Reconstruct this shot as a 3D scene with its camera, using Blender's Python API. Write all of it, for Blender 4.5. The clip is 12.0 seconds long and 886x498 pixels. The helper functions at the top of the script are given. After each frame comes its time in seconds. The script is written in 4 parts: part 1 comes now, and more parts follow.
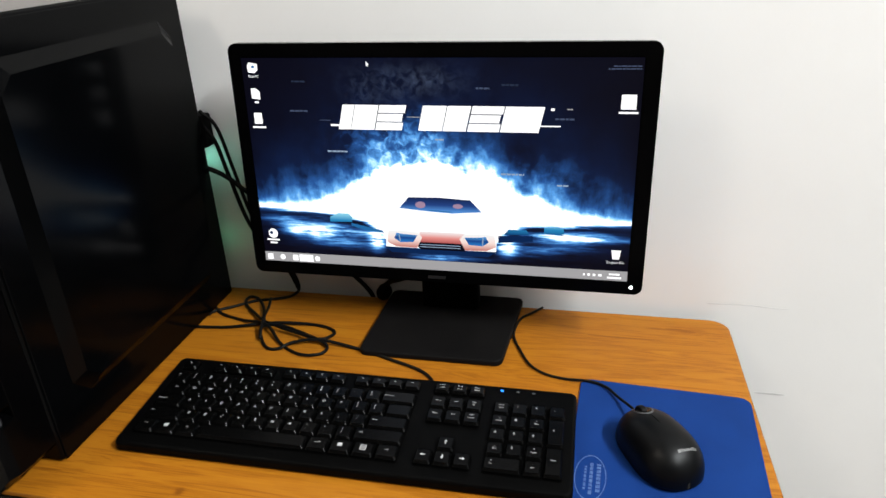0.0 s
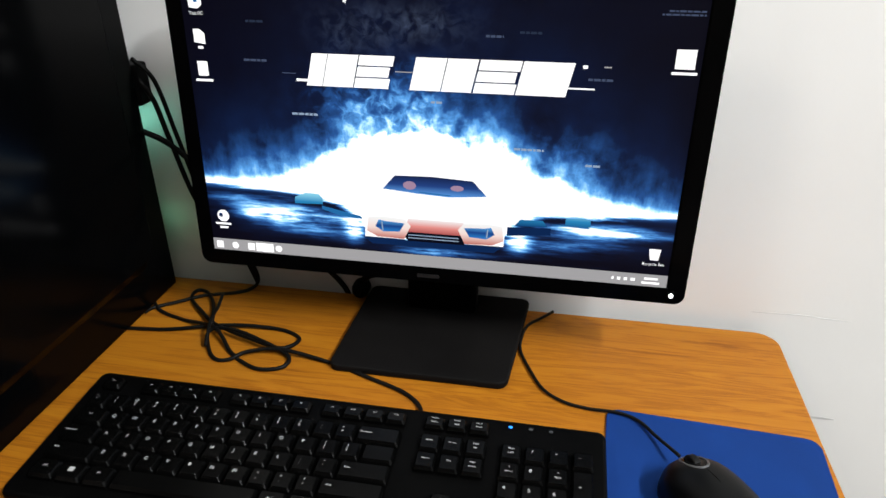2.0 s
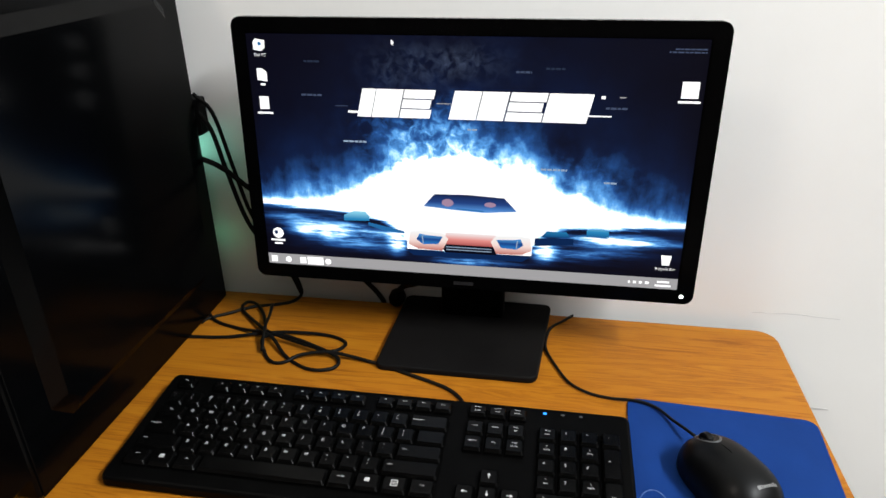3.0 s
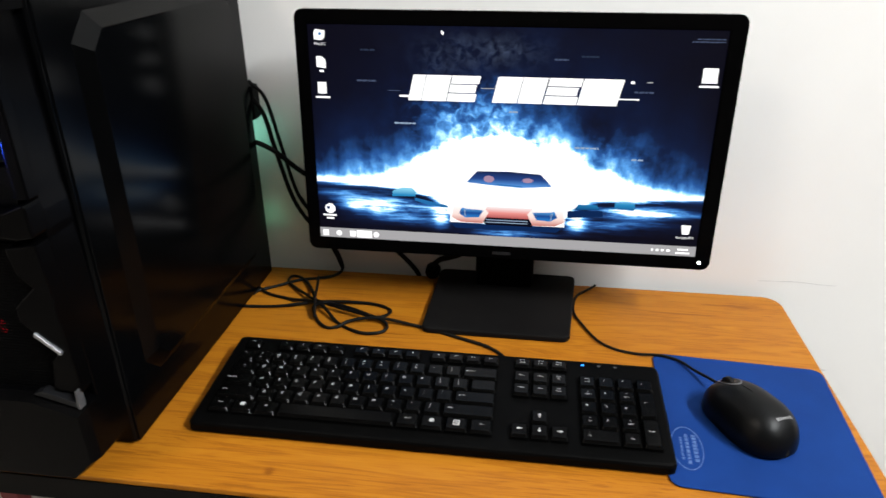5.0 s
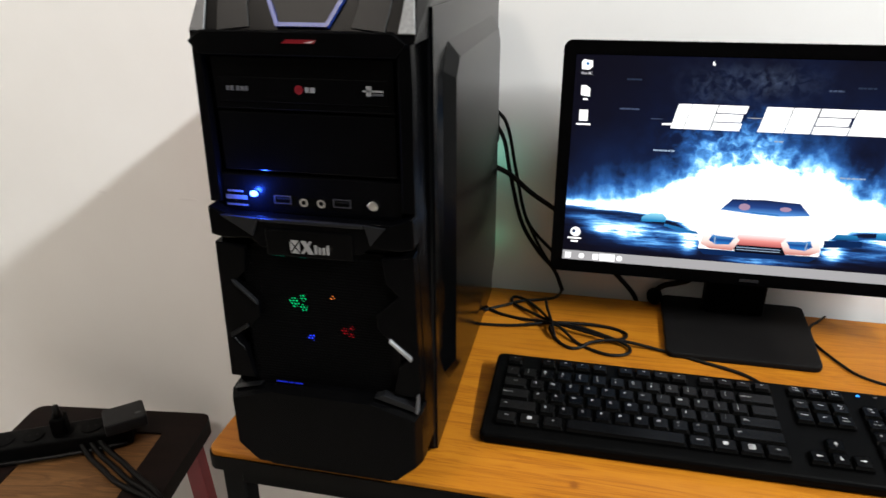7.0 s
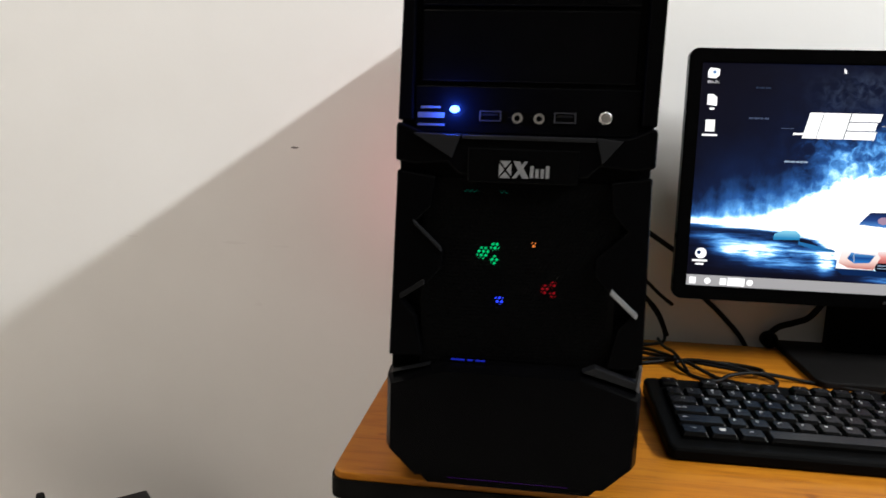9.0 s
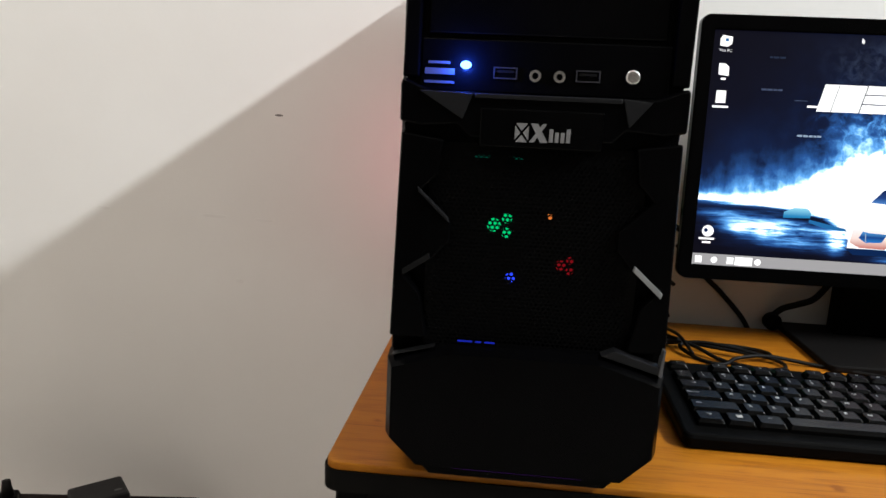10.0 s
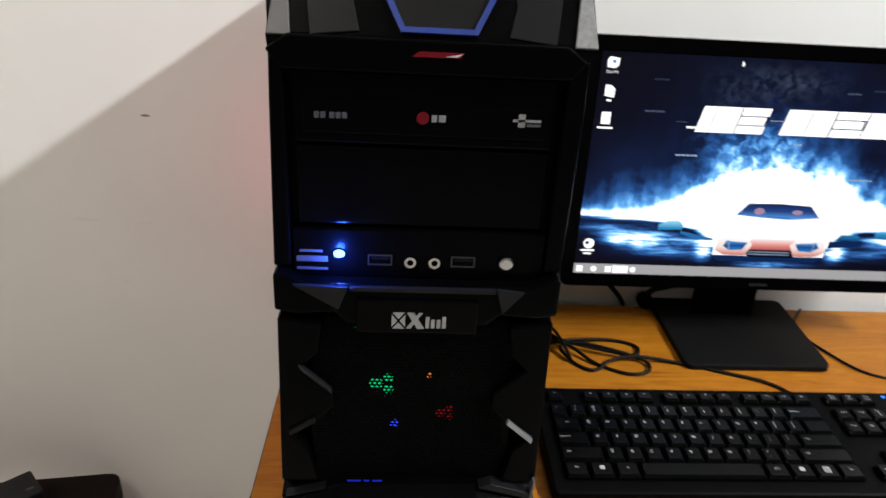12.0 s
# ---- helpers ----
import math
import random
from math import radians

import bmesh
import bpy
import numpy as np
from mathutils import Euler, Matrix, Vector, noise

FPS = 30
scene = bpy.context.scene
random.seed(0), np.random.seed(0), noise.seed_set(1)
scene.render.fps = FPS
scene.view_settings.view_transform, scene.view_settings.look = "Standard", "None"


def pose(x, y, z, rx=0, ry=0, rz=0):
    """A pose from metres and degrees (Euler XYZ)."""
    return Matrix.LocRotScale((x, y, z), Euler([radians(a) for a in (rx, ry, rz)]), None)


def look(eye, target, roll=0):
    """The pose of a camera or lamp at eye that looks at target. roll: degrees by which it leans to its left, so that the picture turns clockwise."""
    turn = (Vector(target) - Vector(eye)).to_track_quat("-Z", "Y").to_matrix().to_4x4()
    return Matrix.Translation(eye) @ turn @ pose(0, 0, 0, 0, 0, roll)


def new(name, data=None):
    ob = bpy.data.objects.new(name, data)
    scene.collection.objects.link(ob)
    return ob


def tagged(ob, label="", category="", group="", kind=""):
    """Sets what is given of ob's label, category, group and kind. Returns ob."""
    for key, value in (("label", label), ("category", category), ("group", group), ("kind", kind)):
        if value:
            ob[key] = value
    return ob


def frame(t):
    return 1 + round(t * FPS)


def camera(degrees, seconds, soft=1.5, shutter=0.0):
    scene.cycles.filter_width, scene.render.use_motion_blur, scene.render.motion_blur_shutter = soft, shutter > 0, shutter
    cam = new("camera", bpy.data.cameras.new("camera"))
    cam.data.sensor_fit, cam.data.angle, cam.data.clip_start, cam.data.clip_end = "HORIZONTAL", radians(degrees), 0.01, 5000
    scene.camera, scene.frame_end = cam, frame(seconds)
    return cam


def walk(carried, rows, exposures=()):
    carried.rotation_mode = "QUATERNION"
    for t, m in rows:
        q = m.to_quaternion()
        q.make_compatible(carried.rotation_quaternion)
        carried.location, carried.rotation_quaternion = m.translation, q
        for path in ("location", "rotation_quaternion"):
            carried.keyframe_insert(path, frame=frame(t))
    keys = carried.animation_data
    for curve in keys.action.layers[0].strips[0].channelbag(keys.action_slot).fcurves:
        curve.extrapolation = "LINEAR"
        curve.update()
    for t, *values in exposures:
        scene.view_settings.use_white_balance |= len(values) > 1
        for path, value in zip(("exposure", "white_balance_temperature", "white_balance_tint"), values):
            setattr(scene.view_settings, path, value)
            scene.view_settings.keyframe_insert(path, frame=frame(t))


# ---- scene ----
cam = camera(65.9, 12.0, soft=1.5, shutter=0.35)
PATH = [
    (0, (0.092, 0.194, 1.23), (-0.297, 1.959, 0.374), -2.3),
    (0.5, (0.09, 0.216, 1.218), (-0.278, 1.985, 0.36), -2.2),
    (1, (0.072, 0.273, 1.202), (-0.294, 2.0, 0.262), -0.5),
    (1.5, (0.055, 0.333, 1.187), (-0.293, 2.078, 0.274), -0.2),
    (2, (0.042, 0.349, 1.177), (-0.275, 2.089, 0.243), -0.1),
    (2.5, (0.018, 0.312, 1.2), (-0.303, 2.047, 0.258), 1.3),
    (2.7, (0.015, 0.293, 1.202), (-0.314, 2.04, 0.283), -0.0),
    (4.3, (0.004, 0.183, 1.226), (-0.265, 1.989, 0.41), -1.5),
    (4.5, (0.007, 0.182, 1.223), (-0.27, 1.97, 0.37), -1.5),
    (5, (-0.047, 0.174, 1.207), (-0.291, 1.955, 0.331), -0.2),
    (5.5, (-0.101, 0.16, 1.218), (-0.38, 1.943, 0.357), -1.2),
    (6, (-0.143, 0.135, 1.231), (-0.475, 1.914, 0.379), -1.3),
    (6.5, (-0.204, 0.114, 1.224), (-0.612, 1.876, 0.371), -0.4),
    (6.7, (-0.233, 0.111, 1.222), (-0.643, 1.879, 0.381), -0.3),
    (8.3, (-0.453, 0.104, 1.081), (-0.68, 2.012, 0.527), -0.3),
    (8.5, (-0.467, 0.117, 1.058), (-0.658, 2.039, 0.539), 1.1),
    (9, (-0.495, 0.114, 1.013), (-0.731, 2.071, 0.674), 1.8),
    (9.5, (-0.532, 0.128, 0.997), (-0.734, 2.081, 0.614), 2.1),
    (10, (-0.519, 0.154, 0.999), (-0.687, 2.107, 0.606), 2.7),
    (10.5, (-0.504, 0.193, 1.041), (-0.642, 2.124, 0.539), 1.9),
    (11, (-0.476, 0.216, 1.1), (-0.577, 2.115, 0.48), 0.4),
    (11.5, (-0.481, 0.213, 1.157), (-0.578, 2.082, 0.453), 2.6),
    (12, (-0.512, 0.221, 1.218), (-0.382, 2.012, 0.338), 3.5),
]
walk(cam, [(t, look(eye, target, roll)) for t, eye, target, roll in PATH],
     [(0, -0.10), (2.5, -0.12), (4.5, -0.04), (6.5, 0.16), (8.5, 0.05), (9.5, 0.0), (12, -0.06)])

DESK = 0.75
WALL_Y = 1.030
pi = math.pi

# ---------------------------------------------------------------- world and light
world = bpy.data.worlds.new("world")
scene.world = world
world.use_nodes = True
world.node_tree.nodes["Background"].inputs[0].default_value = (0.9, 0.85, 0.8, 1)
world.node_tree.nodes["Background"].inputs[1].default_value = 0.05


def area(name, m, energy, sx, sy, colour):
    d = bpy.data.lights.new(name, "AREA")
    d.shape, d.size, d.size_y, d.energy, d.color = "RECTANGLE", sx, sy, energy, colour
    ob = new(name, d)
    ob.matrix_world = m
    return ob


def point(name, at, energy, colour, radius=0.003):
    d = bpy.data.lights.new(name, "POINT")
    d.energy, d.color, d.shadow_soft_size = energy, colour, radius
    ob = new(name, d)
    ob.location = at
    return ob


TUBE = Vector((1.60, -0.15, 2.66))
area("tube_light_lamp", look(TUBE + Vector((-0.06, 0, -0.03)), (-0.3, -0.15, 0.9)), 112, 1.2, 0.07, (0.94, 0.98, 1.0))
# added warm fill from overhead left, lifts the shadowed wall
area("added_fill_light", look((-1.3, -0.4, 2.84), (-1.3, -0.4, 0)), 19, 0.5, 0.5, (1.0, 0.90, 0.80))


# ---------------------------------------------------------------- node helper
class N:
    """A socket that can be added, multiplied and so on."""
    tree = None

    def __init__(self, sock):
        self.s = sock

    @classmethod
    def op(cls, kind, *args):
        n = cls.tree.nodes.new("ShaderNodeMath")
        n.operation = kind
        for a, i in zip(args, n.inputs):
            if isinstance(a, N):
                cls.tree.links.new(a.s, i)
            else:
                i.default_value = a
        return N(n.outputs[0])

    def __add__(self, o): return N.op("ADD", self, o)
    def __radd__(self, o): return N.op("ADD", self, o)
    def __sub__(self, o): return N.op("SUBTRACT", self, o)
    def __rsub__(self, o): return N.op("SUBTRACT", o, self)
    def __mul__(self, o): return N.op("MULTIPLY", self, o)
    def __rmul__(self, o): return N.op("MULTIPLY", self, o)
    def __truediv__(self, o): return N.op("DIVIDE", self, o)
    def abs(self): return N.op("ABSOLUTE", self)
    def pow(self, e): return N.op("POWER", self, e)
    def exp(self): return N.op("EXPONENT", self)
    def sqrt(self): return N.op("SQRT", self)
    def clamp(self): return N.op("MINIMUM", N.op("MAXIMUM", self, 0.0), 1.0)


def tex_noise(tree, vec, scale, detail=4.0, rough=0.55, distort=0.0):
    n = tree.nodes.new("ShaderNodeTexNoise")
    n.inputs["Scale"].default_value, n.inputs["Detail"].default_value = scale, detail
    n.inputs["Roughness"].default_value, n.inputs["Distortion"].default_value = rough, distort
    tree.links.new(vec, n.inputs["Vector"])
    return n.outputs["Fac"]


def ramp(tree, fac, stops):
    n = tree.nodes.new("ShaderNodeValToRGB")
    e = n.color_ramp.elements
    while len(e) < len(stops):
        e.new(0.5)
    for el, (p, c) in zip(e, stops):
        el.position, el.color = p, (*c, 1)
    tree.links.new(fac, n.inputs[0])
    return n.outputs[0]


def mat(name, c1, c2=None, rough=0.5, metal=0.0, scale=20.0, fine=400.0, bump=0.1, bumpd=0.0005, rough2=None, stretch=(1, 1, 1), coat=0.0, spec=0.5):
    """Two-scale procedural surface: broad patches between c1 and c2, fine grain in roughness and relief."""
    m = bpy.data.materials.new(name)
    m.use_nodes = True
    t = m.node_tree
    b = t.nodes["Principled BSDF"]
    tc = t.nodes.new("ShaderNodeTexCoord")
    mp = t.nodes.new("ShaderNodeMapping")
    mp.inputs["Scale"].default_value = stretch
    t.links.new(tc.outputs["Object"], mp.inputs[0])
    v = mp.outputs[0]
    c2 = c2 or tuple(x * 0.8 for x in c1)
    t.links.new(ramp(t, tex_noise(t, v, scale, 5), [(0.32, c1), (0.68, c2)]), b.inputs["Base Color"])
    fn = tex_noise(t, v, fine, 3)
    r = t.nodes.new("ShaderNodeMapRange")
    r.inputs[3].default_value, r.inputs[4].default_value = rough, rough2 if rough2 is not None else min(1, rough * 1.25)
    t.links.new(fn, r.inputs[0])
    t.links.new(r.outputs[0], b.inputs["Roughness"])
    bp = t.nodes.new("ShaderNodeBump")
    bp.inputs["Strength"].default_value, bp.inputs["Distance"].default_value = bump, bumpd
    t.links.new(fn, bp.inputs["Height"])
    t.links.new(bp.outputs[0], b.inputs["Normal"])
    b.inputs["Metallic"].default_value = metal
    b.inputs["Coat Weight"].default_value = coat
    b.inputs["Specular IOR Level"].default_value = spec
    return m


def glow(name, colour, strength):
    m = bpy.data.materials.new(name)
    m.use_nodes = True
    t = m.node_tree
    t.nodes.remove(t.nodes["Principled BSDF"])
    e = t.nodes.new("ShaderNodeEmission")
    e.inputs[0].default_value, e.inputs[1].default_value = (*colour, 1), strength
    t.links.new(e.outputs[0], t.nodes["Material Output"].inputs[0])
    return m


def wood_mat(name, a, b, c, rough=0.38, figures=()):
    """Laminate with long grain along x and darker cathedral figures at the given places."""
    m = bpy.data.materials.new(name)
    m.use_nodes = True
    t = m.node_tree
    p = t.nodes["Principled BSDF"]
    tc = t.nodes.new("ShaderNodeTexCoord")
    mp = t.nodes.new("ShaderNodeMapping")
    mp.inputs["Scale"].default_value = (1.0, 11.0, 4.0)
    t.links.new(tc.outputs["Object"], mp.inputs[0])
    broad = N(tex_noise(t, mp.outputs[0], 3.2, 5, 0.6, 1.4))
    mp2 = t.nodes.new("ShaderNodeMapping")
    mp2.inputs["Scale"].default_value = (4.0, 130.0, 60.0)
    t.links.new(tc.outputs["Object"], mp2.inputs[0])
    fine = N(tex_noise(t, mp2.outputs[0], 4.0, 4, 0.6))
    N.tree = t
    wave = N.op("SINE", broad * 34.0) * 0.5 + 0.5
    f = (wave * 0.15 + broad * 0.34 + fine * 0.50 + 0.045).clamp()
    sep = t.nodes.new("ShaderNodeSeparateXYZ")
    t.links.new(tc.outputs["Object"], sep.inputs[0])
    u, v = N(sep.outputs[0]), N(sep.outputs[1])
    for x, y, sx, sy, deep in figures:
        f = f - ((((u - x) / sx).pow(2.0) + ((v - y - (broad - 0.5) * 0.02) / sy).pow(2.0)) * -1.0).exp() * deep
    t.links.new(ramp(t, f.s, [(0.34, c), (0.53, b), (0.74, a)]), p.inputs["Base Color"])
    rr = fine * 0.15 + rough
    p.inputs["Specular IOR Level"].default_value = 0.2
    t.links.new(rr.s, p.inputs["Roughness"])
    bp = t.nodes.new("ShaderNodeBump")
    bp.inputs["Strength"].default_value, bp.inputs["Distance"].default_value = 0.12, 0.0004
    t.links.new(fine.s, bp.inputs["Height"])
    t.links.new(bp.outputs[0], p.inputs["Normal"])
    return m


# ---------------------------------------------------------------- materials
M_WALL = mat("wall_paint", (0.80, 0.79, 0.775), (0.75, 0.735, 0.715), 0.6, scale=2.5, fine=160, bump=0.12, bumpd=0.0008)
# unseen walls: cream bounces warm fill, dark keeps black plastic from reflecting light
M_UNSEEN_CREAM = mat("unseen_cream_bounce", (0.62, 0.58, 0.52), (0.57, 0.53, 0.48), 0.7, scale=2.0, fine=120)
M_UNSEEN_DARK = mat("unseen_dark_wall", (0.13, 0.115, 0.10), (0.10, 0.09, 0.08), 0.8, scale=2.0, fine=120)
M_CEIL = mat("ceiling_paint", (0.8, 0.78, 0.74), None, 0.8, scale=2.0, fine=100)
M_FLOOR = mat("floor_tile", (0.42, 0.38, 0.33), (0.34, 0.31, 0.28), 0.35, scale=6, fine=200)
M_DESK = wood_mat("desk_laminate", (0.388, 0.150, 0.0095), (0.328, 0.115, 0.0065), (0.200, 0.061, 0.0034), 0.38, ((0.205, 0.984, 0.034, 0.0022, 0.22), (0.235, 0.980, 0.010, 0.0020, 0.20), (0.15, 0.955, 0.06, 0.0016, 0.12), (-0.27, 0.622, 0.004, 0.0035, 0.30), (-0.61, 0.665, 0.004, 0.003, 0.25), (-0.33, 1.000, 0.03, 0.003, 0.14)))
M_EDGE = mat("black_edge_band", (0.0018, 0.0017, 0.0015), (0.0030, 0.0027, 0.0024), 0.45, scale=30, spec=0.06)
M_STEEL = mat("black_steel", (0.0018, 0.0019, 0.0021), (0.0028, 0.0028, 0.0028), 0.4, scale=20, fine=600, bump=0.2, spec=0.05)
M_PLASTIC = mat("black_plastic", (0.0012, 0.0012, 0.0013), (0.0020, 0.0020, 0.0021), 0.40, scale=40, fine=1600, bump=0.25, bumpd=0.0002, spec=0.035)
M_GLOSS = mat("gloss_black", (0.0006, 0.0006, 0.0007), (0.0010, 0.0010, 0.0011), 0.13, scale=40, fine=600, bump=0.02, rough2=0.24, spec=0.06)
M_CASE = mat("case_paint", (0.0006, 0.0007, 0.0008), (0.0010, 0.0011, 0.0013), 0.14, scale=14, fine=1300, bump=0.10, bumpd=0.0001, rough2=0.20, spec=0.08)
M_BEZEL = mat("case_bezel", (0.0006, 0.0006, 0.0007), (0.0010, 0.0010, 0.0012), 0.22, scale=22, fine=900, bump=0.08, bumpd=0.0001, rough2=0.30, spec=0.045)
M_GREY = mat("grey_plastic", (0.06, 0.062, 0.066), (0.045, 0.046, 0.05), 0.35, scale=40, fine=900)
M_MGREY = mat("slate_plastic", (0.0070, 0.0073, 0.0083), (0.0052, 0.0055, 0.0064), 0.35, scale=40, fine=900, spec=0.20)
M_STAND = mat("matt_stand_plastic", (0.0042, 0.0039, 0.0039), (0.0062, 0.0058, 0.0057), 0.5, scale=30, fine=1500, bump=0.3, bumpd=0.0002, spec=0.06)
M_DGREY = mat("dark_grey_plastic", (0.0040, 0.0041, 0.0046), (0.0030, 0.0031, 0.0035), 0.35, scale=40, fine=900, spec=0.16)
M_SILVER = mat("silver_trim", (0.44, 0.45, 0.47), (0.34, 0.35, 0.37), 0.28, 0.8, scale=60, fine=900)
M_PORT = mat("port_metal", (0.09, 0.09, 0.095), (0.05, 0.05, 0.055), 0.35, 0.9, scale=90, fine=900)
M_CHROME = mat("chrome", (0.75, 0.75, 0.74), (0.65, 0.65, 0.64), 0.15, 1.0, scale=60, fine=900, bump=0.0)
M_MESH = mat("mesh_paint", (0.0010, 0.0010, 0.0011), (0.0016, 0.0016, 0.0017), 0.5, scale=40, fine=900, spec=0.03)
M_KEY = mat("key_plastic", (0.0009, 0.0009, 0.0009), (0.0015, 0.0015, 0.0015), 0.20, scale=60, fine=2400, bump=0.1, bumpd=0.0001, rough2=0.30, spec=0.12)
M_KBODY = mat("keyboard_plastic", (0.0009, 0.0009, 0.0009), (0.0015, 0.0015, 0.0015), 0.4, scale=40, fine=1800, bump=0.3, bumpd=0.0002, spec=0.035)
M_PRINT = mat("white_print", (0.52, 0.52, 0.52), (0.40, 0.40, 0.40), 0.5, scale=300, fine=2000)
M_RED = mat("red_print", (0.13, 0.006, 0.010), None, 0.4, spec=0.1)
M_DMARK = mat("grey_print", (0.20, 0.20, 0.20), (0.13, 0.13, 0.13), 0.5, scale=300, fine=2000)
M_BLUE = mat("blue_trim", (0.006, 0.028, 0.20), (0.006, 0.02, 0.14), 0.3)
M_MAT = mat("blue_cloth", (0.0012, 0.024, 0.135), (0.0020, 0.030, 0.162), 0.85, scale=18, fine=1800, bump=0.5, bumpd=0.0005, spec=0.2)
M_MATEDGE = mat("mat_rubber", (0.01, 0.012, 0.03), None, 0.8)
M_MATPRINT = mat("mat_print", (0.065, 0.125, 0.29), (0.015, 0.055, 0.21), 0.8, scale=300, fine=1500)
M_MOUSE = mat("mouse_shell", (0.0014, 0.0015, 0.0017), (0.0020, 0.0022, 0.0025), 0.34, scale=50, fine=2200, bump=0.2, bumpd=0.0001, spec=0.13)
M_CABLE = mat("cable_rubber", (0.0030, 0.0028, 0.0027), (0.0045, 0.0042, 0.004), 0.45, scale=60, fine=900, spec=0.12)
M_ADAPT = mat("grey_adapter", (0.013, 0.013, 0.014), (0.009, 0.009, 0.010), 0.45, scale=40, fine=900, spec=0.2)
M_STOOL = mat("dark_stool_wood", (0.0055, 0.0030, 0.0026), (0.010, 0.0052, 0.0042), 0.5, scale=9, fine=120, stretch=(1, 6, 1), spec=0.08)
M_STOOLIN = wood_mat("stool_wood", (0.19, 0.095, 0.033), (0.13, 0.060, 0.020), (0.06, 0.027, 0.009), 0.5)
M_REDPAINT = mat("red_paint", (0.33, 0.035, 0.05), (0.24, 0.03, 0.04), 0.4, scale=12)
M_MARK = mat("wall_smudge", (0.50, 0.49, 0.48), (0.60, 0.59, 0.58), 0.7, scale=90, fine=400)
M_FAINT = mat("faint_wall_stain", (0.715, 0.70, 0.68), (0.76, 0.745, 0.73), 0.65, scale=60, fine=300)
M_SPECK = mat("dark_speck", (0.22, 0.21, 0.20), None, 0.7, scale=200, fine=900)
M_WLED = glow("white_led", (1, 1, 1), 6)
M_BLED = glow("blue_led", (0.06, 0.16, 1.0), 14)
M_CLED = glow("cyan_led", (0.03, 0.25, 1.0), 2.5)
M_TUBE = glow("tube_glow", (0.97, 0.98, 1.0), 8)
M_FILL_LAMP = glow("fill_lamp_glow", (1.0, 0.86, 0.7), 4)


# ---------------------------------------------------------------- mesh helpers
def part(name, bm, material, parent=None, label="", smooth=False):
    me = bpy.data.meshes.new(name)
    bmesh.ops.recalc_face_normals(bm, faces=bm.faces)
    bm.to_mesh(me)
    bm.free()
    me.materials.append(material)
    if smooth:
        me.shade_smooth()
    ob = new(name, me)
    if parent is not None:
        ob.parent = parent
    if label:
        ob["label"] = label
    return ob


def thing(name, m, label, category, group="", kind=""):
    ob = new(name)
    ob.empty_display_size = 0.02
    ob.matrix_world = m
    return tagged(ob, label, category, group, kind)


def box(x0, x1, y0, y1, z0, z1, bev=0.0, seg=1, bm=None):
    own = bmesh.new()
    bmesh.ops.create_cube(own, size=1.0)
    for v in own.verts:
        v.co = Vector((x0 + (v.co.x + 0.5) * (x1 - x0), y0 + (v.co.y + 0.5) * (y1 - y0), z0 + (v.co.z + 0.5) * (z1 - z0)))
    if bev:
        bmesh.ops.bevel(own, geom=list(own.edges), offset=bev, segments=seg, affect="EDGES", profile=0.5)
    return own if bm is None else merge(bm, own)


def merge(bm, other):
    me = bpy.data.meshes.new("tmp")
    other.to_mesh(me)
    other.free()
    bm.from_mesh(me)
    bpy.data.meshes.remove(me)
    return bm


def moved(bm, m):
    bmesh.ops.transform(bm, matrix=m, verts=bm.verts)
    return bm


def prism(pts, d0, d1, axis="y", bev=0.0, seg=1):
    """A polygon pushed along an axis. axis y: pts are (x, z); axis z: (x, y); axis x: (y, z)."""
    bm = bmesh.new()

    def co(p, d):
        return {"y": (p[0], d, p[1]), "z": (p[0], p[1], d), "x": (d, p[0], p[1])}[axis]
    a = [bm.verts.new(co(p, d0)) for p in pts]
    b = [bm.verts.new(co(p, d1)) for p in pts]
    bm.faces.new(a)
    bm.faces.new(b)
    for i in range(len(pts)):
        k = (i + 1) % len(pts)
        bm.faces.new((a[i], a[k], b[k], b[i]))
    bmesh.ops.recalc_face_normals(bm, faces=bm.faces)
    if bev:
        bmesh.ops.bevel(bm, geom=list(bm.edges), offset=bev, segments=seg, affect="EDGES", profile=0.5)
    return bm


def rounded(x0, x1, y0, y1, r, n=6):
    pts = []
    for cx, cy, a in ((x1 - r, y1 - r, 0), (x0 + r, y1 - r, 90), (x0 + r, y0 + r, 180), (x1 - r, y0 + r, 270)):
        for i in range(n + 1):
            t = radians(a + 90 * i / n)
            pts.append((cx + r * math.cos(t), cy + r * math.sin(t)))
    return pts


def ring(outer, inner, d0, d1, axis="y"):
    """A frame between two outlines of as many points."""
    bm = bmesh.new()

    def co(p, d):
        return {"y": (p[0], d, p[1]), "z": (p[0], p[1], d), "x": (d, p[0], p[1])}[axis]
    vs = [[bm.verts.new(co(p, d)) for p in o] for o, d in ((outer, d0), (inner, d0), (inner, d1), (outer, d1))]
    n = len(outer)
    for i in range(n):
        k = (i + 1) % n
        for q in range(4):
            w = (q + 1) % 4
            bm.faces.new((vs[q][i], vs[q][k], vs[w][k], vs[w][i]))
    bmesh.ops.recalc_face_normals(bm, faces=bm.faces)
    return bm


def disc(cx, cy, r, n=24, rx=None):
    return [(cx + (rx or r) * math.cos(2 * pi * i / n), cy + r * math.sin(2 * pi * i / n)) for i in range(n)]


